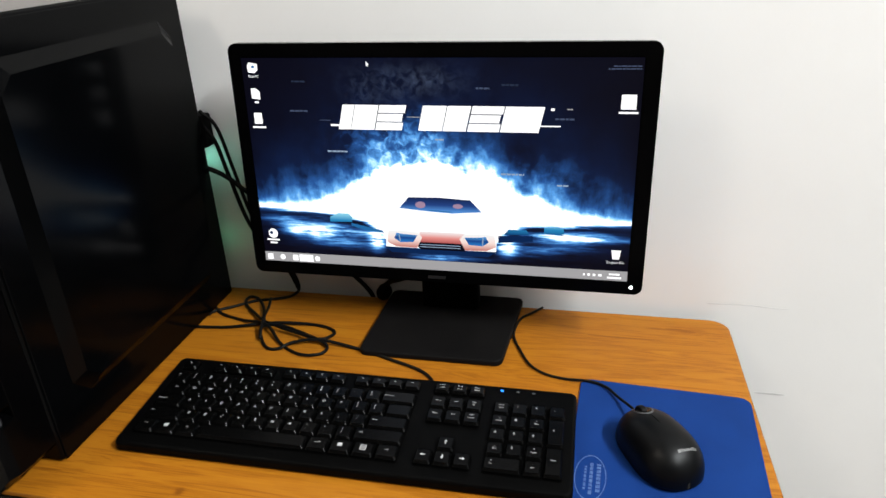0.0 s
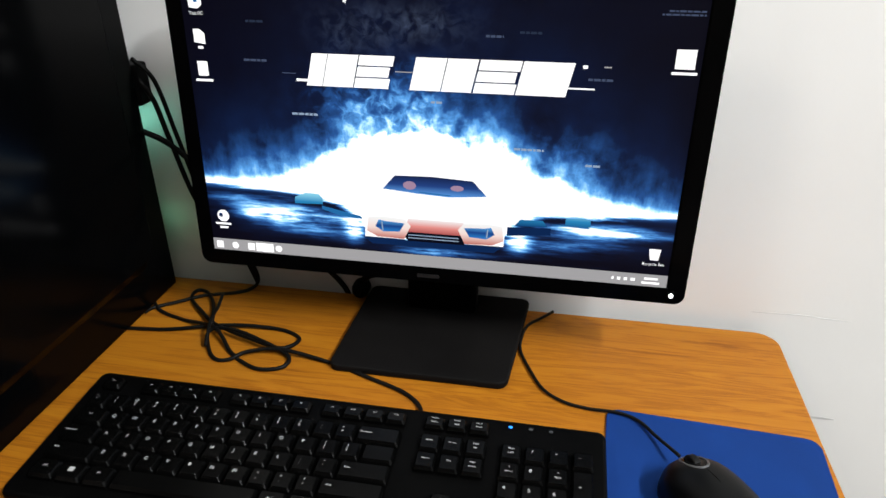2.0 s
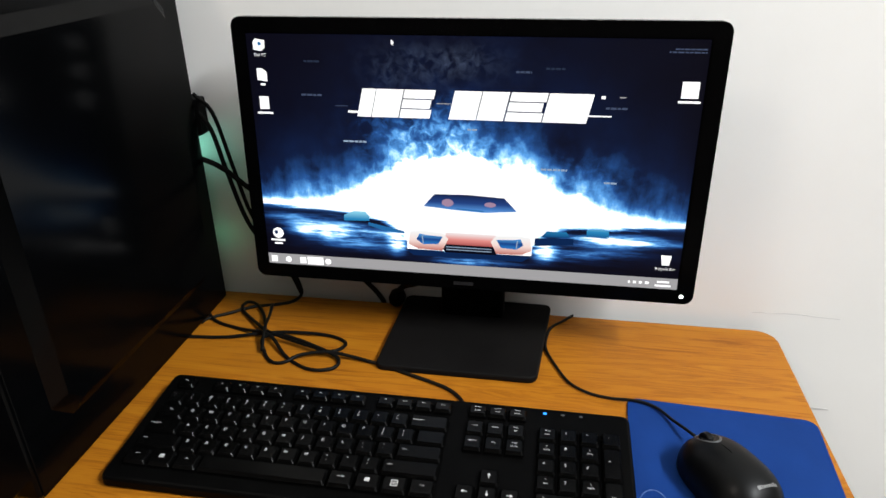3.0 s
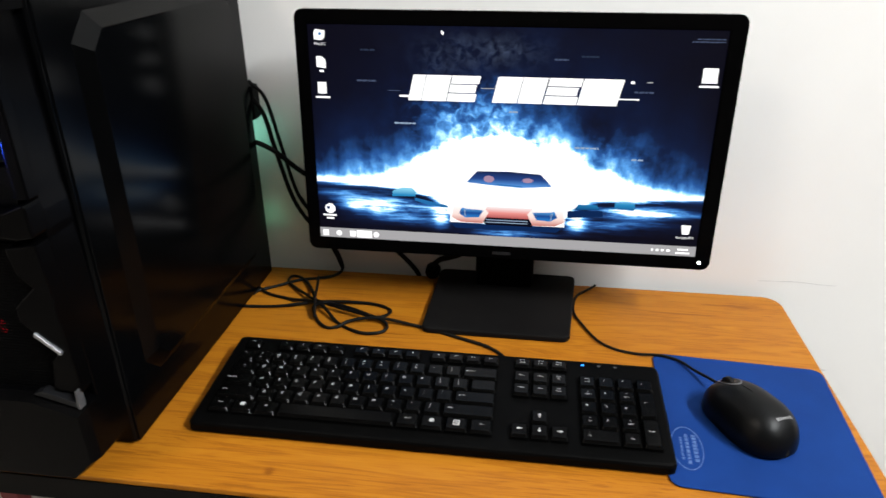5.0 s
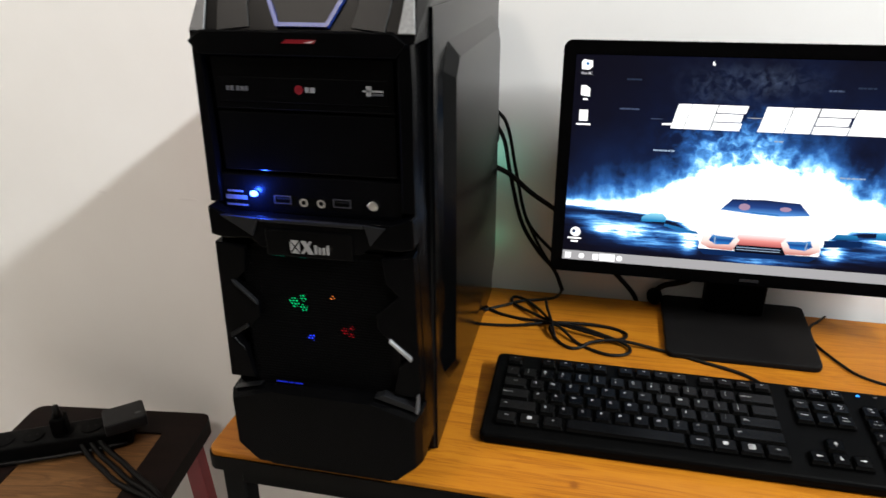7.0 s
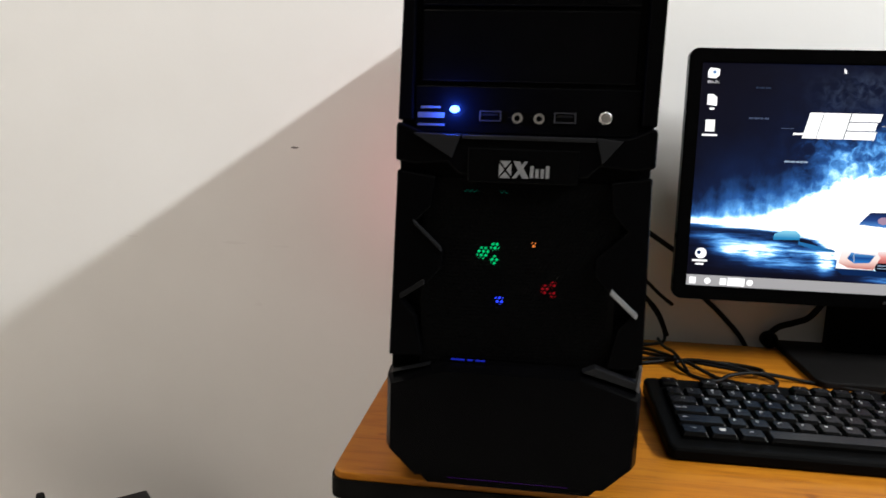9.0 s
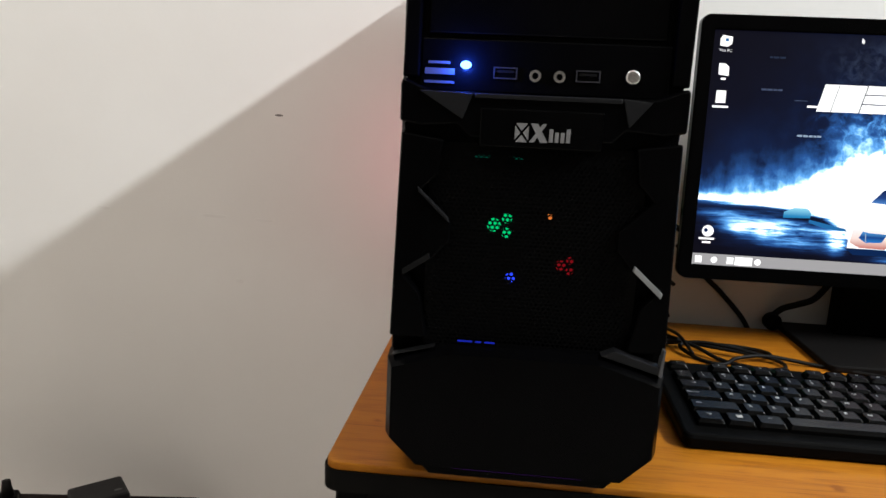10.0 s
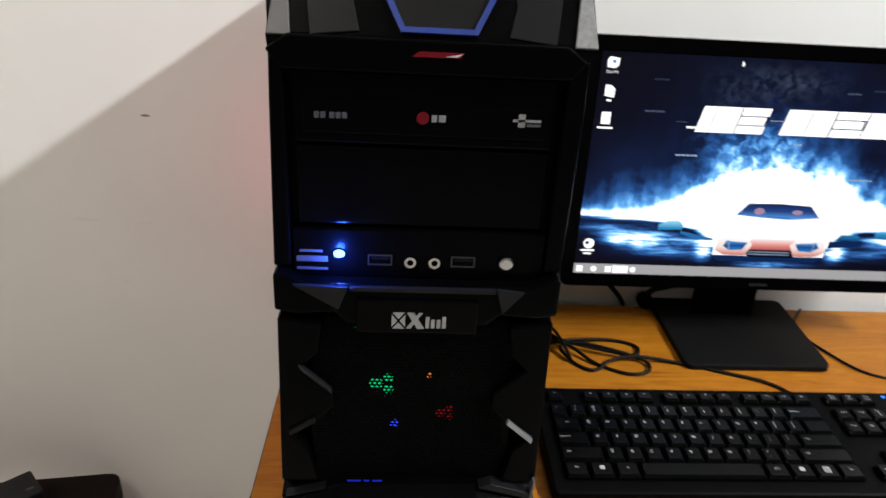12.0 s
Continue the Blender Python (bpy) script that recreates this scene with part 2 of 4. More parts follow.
def spline(pts, per=10):
    """Catmull-Rom points through pts."""
    p = [Vector(q) for q in pts]
    p = [p[0] * 2 - p[1]] + p + [p[-1] * 2 - p[-2]]
    out = []
    for i in range(1, len(p) - 2):
        for k in range(per):
            t = k / per
            out.append(0.5 * ((2 * p[i]) + (p[i + 1] - p[i - 1]) * t + (2 * p[i - 1] - 5 * p[i] + 4 * p[i + 1] - p[i + 2]) * t * t
                              + (3 * p[i] - p[i - 1] - 3 * p[i + 1] + p[i + 2]) * t ** 3))
    out.append(p[-2])
    return out


def tube(pts, r, per=10, sides=8):
    line = spline(pts, per)
    bm = bmesh.new()
    rings = []
    up = Vector((0.31, 0.2, 0.93)).normalized()
    for i, q in enumerate(line):
        d = (line[min(i + 1, len(line) - 1)] - line[max(i - 1, 0)]).normalized()
        a = d.cross(up)
        a = a.normalized() if a.length > 1e-4 else d.orthogonal().normalized()
        b = d.cross(a)
        rings.append([bm.verts.new(q + a * (r * math.cos(2 * pi * k / sides)) + b * (r * math.sin(2 * pi * k / sides))) for k in range(sides)])
    for u, v in zip(rings, rings[1:]):
        for k in range(sides):
            bm.faces.new((u[k], u[(k + 1) % sides], v[(k + 1) % sides], v[k]))
    bm.faces.new(rings[0])
    bm.faces.new(rings[-1])
    return bm


def loft(outlines):
    """Skin over closed outlines of as many points; both ends closed."""
    bm = bmesh.new()
    rows = [[bm.verts.new(p) for p in o] for o in outlines]
    for u, v in zip(rows, rows[1:]):
        for k in range(len(u)):
            bm.faces.new((u[k], u[(k + 1) % len(u)], v[(k + 1) % len(u)], v[k]))
    bm.faces.new(rows[0])
    bm.faces.new(rows[-1])
    return bm


TEXT = {}


def text_mesh(words, size):
    """Flat mesh of some writing in the built-in font, centred on its origin."""
    if (words, size) not in TEXT:
        cu = bpy.data.curves.new("writing", "FONT")
        cu.body, cu.size, cu.align_x, cu.align_y, cu.resolution_u = words, size, "CENTER", "CENTER", 2
        ob = new("writing", cu)
        bpy.context.view_layer.update()
        me = bpy.data.meshes.new_from_object(ob.evaluated_get(bpy.context.evaluated_depsgraph_get()))
        bpy.data.objects.remove(ob)
        TEXT[(words, size)] = me
    return TEXT[(words, size)]


def write(name, words, size, material, parent, m, label=""):
    me = text_mesh(words, size)
    if not me.materials:
        me.materials.append(material)
    ob = new(name, me)
    ob.parent = parent
    ob.matrix_local = m
    if label:
        ob["label"] = label
    return ob


def flat(name, pts, material, parent, m=None, label="", depth=0.0002):
    """A thin printed patch: pts (x, y) in the plane of m."""
    bm = prism(pts, 0, depth, "z")
    if m is not None:
        moved(bm, m)
    return part(name, bm, material, parent, label)


def rect(x0, x1, y0, y1):
    return [(x0, y0), (x1, y0), (x1, y1), (x0, y1)]


# ---------------------------------------------------------------- the room
XL, XR, YF, YB, ZC = -2.3, 1.75, -2.3, WALL_Y, 2.95
tagged(part("wall_north", box(XL - 0.15, XR + 0.15, YB, YB + 0.15, 0, ZC), M_WALL), "white painted plaster wall behind the desk", "wall", kind="structure")
# added walls out of view; their tones only steer bounce and reflections
tagged(part("wall_south", box(XL - 0.15, XR + 0.15, YF - 0.15, YF, 0, ZC), M_UNSEEN_DARK), "unseen back wall, made dark to keep reflections black", "wall", kind="structure")
tagged(part("wall_west", box(XL - 0.15, XL, YF, YB, 0, ZC), M_UNSEEN_CREAM), "unseen side wall, made cream to bounce warm fill", "wall", kind="structure")
tagged(part("wall_east", box(XR, XR + 0.15, YF, YB, 0, ZC), M_UNSEEN_DARK), "unseen side wall, made dark to keep reflections black", "wall", kind="structure")
tagged(part("ceiling", box(XL - 0.15, XR + 0.15, YF - 0.15, YB + 0.15, ZC, ZC + 0.12), M_CEIL), "plain white ceiling", "ceiling", kind="structure")
tagged(part("floor", box(XL - 0.15, XR + 0.15, YF - 0.15, YB + 0.15, -0.1, 0), M_FLOOR), "dull grey-brown floor", "floor", kind="structure")

# tube light fitting that lights the room, and an added round ceiling lamp for fill
tl = thing("tube_light", pose(TUBE.x, TUBE.y, TUBE.z), "white fluorescent tube light on the side wall", "tube light")
part("housing", box(0.01, 0.15, -0.63, 0.63, -0.025, 0.035, 0.004), M_WALL, tl)
part("tube", moved(prism(disc(0, 0, 0.014, 12), -0.6, 0.6, "y"), Matrix.Identity(4)), M_TUBE, tl, "glowing white glass tube")
cl = thing("added_fill_lamp", pose(-1.3, -0.4, ZC), "added round warm fill lamp on the unseen ceiling", "lamp")
part("base", prism(disc(0, 0, 0.26, 40), -0.03, 0, "z", 0.004), M_WALL, cl)
part("diffuser", prism(disc(0, 0, 0.24, 40), -0.075, -0.03, "z", 0.012), M_FILL_LAMP, cl, "glowing warm diffuser of the added fill lamp")

# ---------------------------------------------------------------- desk
DX0, DX1, DY0, DY1 = -0.637, 0.288, 0.593, 1.016
desk = thing("computer_desk", pose(0, 0, 0), "small computer desk with orange-brown wood laminate top and black steel frame", "desk")


def desk_outline(inset):
    """The top's outline: tight corners in front, wider ones at the back."""
    pts = []
    for cx, cy, sx, sy, rad, a in ((DX1, DY1, -1, -1, 0.025, 0), (DX0, DY1, 1, -1, 0.025, 90), (DX0, DY0, 1, 1, 0.013, 180), (DX1, DY0, -1, 1, 0.013, 270)):
        for i in range(9):
            t = radians(a + 90 * i / 8)
            pts.append((cx + sx * rad + (rad - inset) * math.cos(t), cy + sy * rad + (rad - inset) * math.sin(t)))
    return pts


part("tabletop", prism(desk_outline(0.002), DESK - 0.017, DESK, "z", 0.0012, 2), M_DESK, desk, "orange-brown wood-grain laminate top")
part("edge_band", ring(desk_outline(0.0), desk_outline(0.0025), DESK - 0.0215, DESK - 0.0055, "z"), M_EDGE, desk, "black rubber edge band")
part("front_rail", box(DX0 + 0.03, DX1 - 0.03, DY0 + 0.012, DY0 + 0.037, DESK - 0.047, DESK - 0.018, 0.002), M_STEEL, desk)
part("back_rail", box(DX0 + 0.03, DX1 - 0.03, DY1 - 0.037, DY1 - 0.012, DESK - 0.047, DESK - 0.018, 0.002), M_STEEL, desk)
for sx in (DX0 + 0.02, DX1 - 0.02):
    part("side_rail", box(sx - 0.0125, sx + 0.0125, DY0 + 0.04, DY1 - 0.04, DESK - 0.047, DESK - 0.018, 0.002), M_STEEL, desk)
    for sy in (DY0 + 0.026, DY1 - 0.026):
        part("leg", box(sx - 0.0125, sx + 0.0125, sy - 0.0125, sy + 0.0125, 0.012, DESK - 0.018, 0.002), M_STEEL, desk)
        part("foot", box(sx - 0.015, sx + 0.015, sy - 0.015, sy + 0.015, 0.0, 0.016, 0.002), M_PLASTIC, desk)
    part("lower_rail", box(sx - 0.0125, sx + 0.0125, DY0 + 0.04, DY1 - 0.04, 0.12, 0.145, 0.002), M_STEEL, desk)
part("support", box(-0.475, -0.450, DY0 + 0.05, DY0 + 0.075, 0.2, DESK - 0.018, 0.002), M_STEEL, desk)
part("shelf", box(DX0 + 0.035, DX1 - 0.035, DY0 + 0.045, DY1 - 0.045, 0.19, 0.2, 0.001), M_STEEL, desk)

# ---------------------------------------------------------------- monitor
MX, TILT_B = -0.0780, 3.7
MB = pose(MX, 0.9240, 0.8300, -TILT_B)
monitor = thing("computer_monitor", pose(0, 0, 0), "black flat-screen computer monitor showing a blue and white wallpaper", "monitor")
MW, MH, SW, SH, SZ = 0.4840, 0.2860, 0.4428, 0.2491, 0.0152
bez = moved(ring(rounded(-MW / 2, MW / 2 + 0.003, -0.001, MH, 0.010, 6), rounded(-SW * 0.513, SW * 0.513, SZ, SZ + SH * 1.022, 0.0004, 6), 0, 0.012, "y"), MB)
bmesh.ops.bevel(bez, geom=[e for e in bez.edges if len(e.link_faces) == 2 and e.calc_face_angle(0) > 1.0], offset=0.0014, segments=2, affect="EDGES")
part("bezel", bez, M_GLOSS, monitor, "glossy black screen frame")
back = loft([[(x, y, z) for x, z in rounded(-w / 2, w / 2 + 0.003, b - 0.001, t, r, 5)] for y, w, b, t, r in
             ((0.012, MW, 0.0, MH, 0.010), (0.020, MW - 0.004, 0.002, MH - 0.002, 0.012), (0.030, 0.40, 0.03, 0.262, 0.02), (0.045, 0.32, 0.05, 0.24, 0.02))])
part("back_housing", moved(back, MB), M_PLASTIC, monitor)


def wallpaper():
    """The desktop picture: a white and blue burst over wet black ground, with smoke above."""
    m = bpy.data.materials.new("screen_picture")
    m.use_nodes = True
    t = m.node_tree
    N.tree = t
    t.nodes.remove(t.nodes["Principled BSDF"])
    tc = t.nodes.new("ShaderNodeTexCoord")
    sep = t.nodes.new("ShaderNodeSeparateXYZ")
    t.links.new(tc.outputs["Object"], sep.inputs[0])
    u, v = N(sep.outputs[0]), N(sep.outputs[1])
    ob = tc.outputs["Object"]
    n1 = N(tex_noise(t, ob, 24, 8, 0.56, 0.15))
    n2 = N(tex_noise(t, ob, 95, 7, 0.62, 0.7))
    n3 = N(tex_noise(t, ob, 11, 4, 0.55, 0.4))

    def stretched(sx, sy, scale, rough=0.65):
        mp = t.nodes.new("ShaderNodeMapping")
        mp.inputs["Scale"].default_value = (sx, sy, 1)
        t.links.new(ob, mp.inputs[0])
        return N(tex_noise(t, mp.outputs[0], scale, 7, rough))

    n4 = stretched(9, 80, 1.6)
    n5 = stretched(70, 22, 1.3)

    def profile(stops, top):
        """A height along u, between the given places."""
        n = ramp(t, ((u + 0.22) / 0.44).s, [((a + 0.22) / 0.44, (h / top,) * 3) for a, h in stops])
        return N(n) * top

    def bell(a, b, sa, sb):
        return ((((u - a) / sa).pow(2.0) + ((v - b) / sb).pow(2.0)) * -1.0).exp()

    vv = v - 0.0691 + u * 0.0069
    up = N.op("MAXIMUM", vv, 0.0)
    dn = N.op("MAXIMUM", vv * -1.0, 0.0)
    above, below = N.op("GREATER_THAN", vv, 0.0), N.op("GREATER_THAN", dn, 0.0)
    crest = profile(((-0.215, 0.001), (-0.172, 0.003), (-0.14, 0.010), (-0.116, 0.019), (-0.087, 0.041), (-0.052, 0.053), (-0.005, 0.060), (0.04, 0.055), (0.074, 0.043), (0.112, 0.026), (0.149, 0.008), (0.217, 0.0005)), 0.07)
    foot = profile(((-0.215, 0.0015), (-0.150, 0.005), (-0.100, 0.012), (-0.068, 0.026), (-0.055, 0.045), (0.060, 0.045), (0.078, 0.026), (0.100, 0.015), (0.150, 0.008), (0.217, 0.003)), 0.07)
    rough = (n1 - 0.5) * 0.034 + (n2 - 0.5) * 0.012
    edge = crest + rough * (crest * 22.0 + 0.25).clamp() + 0.004 - up
    core = (edge / 0.018 + 0.20).clamp() * above
    out = N.op("MAXIMUM", edge * -1.0, 0.0)
    side = (1.0 - (u.abs() / 0.225).pow(3.0)).clamp()
    halo = (out / -0.020).exp() * (0.42 + (n1 - 0.5) * 0.9 + (n5 - 0.5) * 0.9) * above
    mist = (out / -0.055).exp() * (0.22 + (n3 - 0.5) * 0.65 + (n1 - 0.5) * 0.35) * side * above
    plume = (bell(-0.015, 0.135, 0.06, 0.030) + bell(0.13, 0.112, 0.035, 0.022) * 0.7 + bell(-0.150, 0.092, 0.040, 0.018) * 0.5) * ((n1 - 0.40) * 1.7 + (n2 - 0.45) * 1.2).clamp() * 0.45
    crinkle = bell(-0.045, 0.155, 0.055, 0.030) * ((n2 - 0.44) * 3.2).clamp() * 0.34
    shine = (vv.abs() / -0.0032).exp() * (1.25 - u.abs() / 0.24).clamp() * 1.2
    glare = ((foot - dn + (n4 - 0.5) * 0.022) / 0.007).clamp() * below
    pools = (bell(-0.158, 0.0435, 0.030, 0.0075) * 1.25 + bell(-0.073, 0.036, 0.010, 0.011) * 1.3 + bell(0.084, 0.034, 0.011, 0.009) * 1.2 + bell(0.158, 0.0495, 0.050, 0.0055) * 1.15
             + bell(-0.185, 0.056, 0.035, 0.006) * 0.4 + bell(-0.125, 0.030, 0.045, 0.008) * 0.30 + bell(0.130, 0.034, 0.050, 0.008) * 0.28 + bell(-0.112, 0.043, 0.030, 0.010) * 0.55 + bell(0.01, 0.0165, 0.040, 0.004) * 0.6) * ((n4 - 0.30) * 3.2 + (n1 - 0.5) * 1.0).clamp() * 1.35
    streaks = below * ((n4 - 0.50) * 4.0).clamp() * (1.05 - u.abs() / 0.22).clamp() * (1.1 - dn / 0.055).clamp() * 0.70
    fac = (core + halo + mist + plume + crinkle + shine + glare + pools + streaks).clamp()
    col = ramp(t, fac.s, [(0.0, (0.0024, 0.0022, 0.0060)), (0.10, (0.004, 0.010, 0.040)), (0.28, (0.018, 0.080, 0.27)), (0.50, (0.095, 0.33, 0.74)), (0.68, (0.40, 0.76, 1.0)), (0.86, (1, 1, 1))])
    e = t.nodes.new("ShaderNodeEmission")
    t.links.new(col, e.inputs[0])
    e.inputs[1].default_value = 1.3
    # grey furrowed relief in the smoke over the title
    relief = (bell(-0.025, 0.222, 0.050, 0.016) * 1.5 + bell(-0.070, 0.205, 0.022, 0.010) * 0.5) * ((n2 - 0.42) * 4.0).clamp() * ((n3 - 0.30) * 2.4).clamp() * 0.30
    e2 = t.nodes.new("ShaderNodeEmission")
    e2.inputs[0].default_value = (0.20, 0.27, 0.42, 1)
    t.links.new(relief.s, e2.inputs[1])
    g = t.nodes.new("ShaderNodeBsdfGlossy")
    g.inputs["Roughness"].default_value = 0.3
    g.inputs["Color"].default_value = (0.012, 0.012, 0.012, 1)
    a, b = t.nodes.new("ShaderNodeAddShader"), t.nodes.new("ShaderNodeAddShader")
    t.links.new(e.outputs[0], a.inputs[0])
    t.links.new(e2.outputs[0], a.inputs[1])
    t.links.new(a.outputs[0], b.inputs[0])
    t.links.new(g.outputs[0], b.inputs[1])
    t.links.new(b.outputs[0], t.nodes["Material Output"].inputs[0])
    return m


# the panel's own plane: x across, y up, z towards the viewer
SP = MB @ pose(0, 0.0025, SZ, 90)
screen = part("screen", prism(rect(-SW / 2, SW / 2, 0, SH), -0.002, 0, "z"), wallpaper(), monitor, "lit screen with a dark blue wallpaper and a white burst")
screen.matrix_local = SP @ Matrix.Diagonal((1.026, 1.022, 1, 1))
S_WHITE, S_GREY = glow("screen_white", (1, 1, 1), 1.25), glow("screen_grey", (0.47, 0.46, 0.47), 0.85)
S_DIM, S_NAVY = glow("screen_dim", (0.06, 0.08, 0.14), 1), glow("screen_navy", (0.005, 0.022, 0.09), 1)
S_ORANGE = glow("screen_orange", (0.40, 0.26, 0.38), 1)
S_CYAN, S_BLACK = glow("screen_cyan", (0.02, 0.16, 0.42), 1), glow("screen_black", (0.004, 0.005, 0.012), 1)


def shaded_glow(name, y0, y1, low, mid, high):
    """Screen colour that runs from low to high up the picture."""
    m = bpy.data.materials.new(name)
    m.use_nodes = True
    t = m.node_tree
    N.tree = t
    t.nodes.remove(t.nodes["Principled BSDF"])
    tc = t.nodes.new("ShaderNodeTexCoord")
    sep = t.nodes.new("ShaderNodeSeparateXYZ")
    t.links.new(tc.outputs["Object"], sep.inputs[0])
    v = ((N(sep.outputs[1]) - y0) / (y1 - y0)).clamp()
    e = t.nodes.new("ShaderNodeEmission")
    t.links.new(ramp(t, v.s, [(0.0, low), (0.5, mid), (1.0, high)]), e.inputs[0])
    t.links.new(e.outputs[0], t.nodes["Material Output"].inputs[0])
    return m


S_CAPTION = glow("screen_caption", (0.022, 0.032, 0.060), 1)
S_BRIGHTCAP = glow("screen_bright_caption", (0.30, 0.40, 0.55), 1)
S_FRONT = shaded_glow("car_front_paint", 0.0335, 0.0500, (0.36, 0.035, 0.04), (0.85, 0.30, 0.27), (1.0, 1.0, 1.0))
S_RIM = shaded_glow("car_lamp_surround", 0.0285, 0.0480, (0.62, 0.20, 0.16), (1.0, 0.80, 0.74), (1.0, 1.0, 1.0))
S_GLASS = shaded_glow("car_glass", 0.0735, 0.0915, (0.11, 0.34, 0.82), (0.020, 0.060, 0.24), (0.010, 0.018, 0.07))
S_LAMP = shaded_glow("car_lamp", 0.0335, 0.0470, (0.03, 0.25, 0.70), (0.012, 0.060, 0.26), (0.10, 0.40, 0.85))
S_FAR = shaded_glow("far_car_paint", 0.050, 0.067, (0.006, 0.060, 0.20), (0.025, 0.26, 0.55), (0.30, 0.75, 0.95))


def on_screen(name, pts, material, lift=0.0002, label=""):
    return flat(name, pts, material, screen, pose(0, 0, lift), label, 0.0001)


def slanted(x, y, w, h, k=0.2):
    return [(x, y), (x + w, y), (x + w + k * h, y + h), (x + k * h, y + h)]


# bold slanted white blocks of the picture's title
TY, TH, TK = 0.1695, 0.0282, 0.23
for x, w, n in ((-0.1105, 0.0142, 0), (-0.0957, 0.0275, 0), (-0.0672, 0.0310, 3), (-0.0173, 0.0270, 0), (0.0105, 0.0262, 0), (0.0382, 0.0352, 3), (0.0745, 0.0420, 0)):
    if n:
        for k in range(3):
            on_screen("title_bar", slanted(x + TH * TK * 0.345 * k, TY + TH * 0.345 * k, w - 0.002 * (k == 1), TH * 0.31, TK), S_WHITE)
    else:
        on_screen("title_block", slanted(x, TY, w, TH, TK), S_WHITE)
on_screen("title_line", rect(0.118, 0.140, TY + 0.0068, TY + 0.0082), S_WHITE)
on_screen("title_line", rect(-0.0295, -0.012, TY + 0.0148, TY + 0.0156), S_GREY)
on_screen("title_line", rect(-0.120, -0.108, TY + 0.0035, TY + 0.0058), S_WHITE)
on_screen("title_line", rect(-0.133, -0.120, TY + 0.0098, TY + 0.0106), S_DIM)
on_screen("title_line", rect(0.129, 0.133, TY + 0.0240, TY + 0.0268), S_WHITE)
on_screen("title_line", rect(0.146, 0.152, TY + 0.0252, TY + 0.0264), S_GREY)


def caption(x, y, w, material, h=0.0020):
    """Tiny unreadable lettering as a row of bars."""
    while w > 0.001:
        b = min(w, random.uniform(0.002, 0.006))
        on_screen("caption_bar", rect(x, x + b, y, y + h), material)
        x, w = x + b + 0.0008, w - b - 0.0008


for x, y, w, mt in ((-0.1265, 0.1425, 0.025, S_BRIGHTCAP), (0.0020, 0.1588, 0.0105, S_BRIGHTCAP), (0.048, 0.2158, 0.0150, S_DIM), (0.076, 0.2195, 0.018, S_CAPTION), (-0.163, 0.2220, 0.016, S_CAPTION), (-0.168, 0.1888, 0.022, S_DIM),
                    (0.076, 0.1212, 0.026, S_BRIGHTCAP), (0.1385, 0.1100, 0.0130, S_BRIGHTCAP), (0.134, 0.1838, 0.021, S_DIM)):
    caption(x, y, w, mt)
# far cars on both sides
for pts in ([(-0.131, 0.0560), (-0.103, 0.0570), (-0.1025, 0.0625), (-0.107, 0.0672), (-0.120, 0.0672), (-0.1305, 0.0625)], [(0.126, 0.0540), (0.1485, 0.0535), (0.1480, 0.0605), (0.1400, 0.0620), (0.126, 0.0605)], [(0.080, 0.0495), (0.110, 0.0510), (0.106, 0.0565), (0.0855, 0.0565)]):
    on_screen("far_car", pts, S_FAR)
on_screen("far_car_shadow", [(-0.104, 0.0555), (-0.066, 0.0478), (-0.064, 0.0450), (-0.085, 0.0465), (-0.104, 0.0520)], S_CYAN)
on_screen("far_car_shadow", [(0.0738, 0.0394), (0.1136, 0.0430), (0.1134, 0.0500), (0.0737, 0.0480)], S_NAVY)
on_screen("far_car_shadow", [(0.112, 0.0535), (0.1485, 0.0520), (0.146, 0.0535), (0.126, 0.0545)], S_CYAN)
# sports car seen from the front
on_screen("car_body", [(-0.062, 0.0275), (0.0712, 0.0275), (0.0725, 0.0560), (0.062, 0.0735), (0.048, 0.0925), (-0.038, 0.0935), (-0.051, 0.0740), (-0.0612, 0.0540)], S_WHITE, 0.0003)
on_screen("car_windscreen", [(-0.0433, 0.0773), (-0.0318, 0.0908), (0.0033, 0.0918), (0.0409, 0.0899), (0.0540, 0.0761), (0.0195, 0.0731), (-0.0107, 0.0746)], S_GLASS, 0.0005)
on_screen("car_seat", disc(-0.0178, 0.0822, 0.0042, 12, 0.0062), S_ORANGE, 0.0007)
on_screen("car_seat", disc(0.0265, 0.0822, 0.0028, 12, 0.0062), S_ORANGE, 0.0007)
on_screen("car_dashboard", [(-0.009, 0.0756), (0.020, 0.0742), (0.020, 0.0752), (-0.009, 0.0766)], S_CYAN, 0.0007)
on_screen("car_bumper", [(-0.022, 0.0335), (0.036, 0.0335), (0.034, 0.0490), (-0.020, 0.0490)], S_FRONT, 0.0005)
on_screen("car_grille", [(-0.026, 0.0345), (-0.021, 0.0355), (0.0335, 0.0355), (0.038, 0.0330), (0.034, 0.0262), (-0.020, 0.0262)], S_BLACK, 0.0006)
for z in (0.0292, 0.0322):
    on_screen("car_grille_bar", rect(-0.0195, 0.0290, z, z + 0.0010), S_BRIGHTCAP, 0.0008)
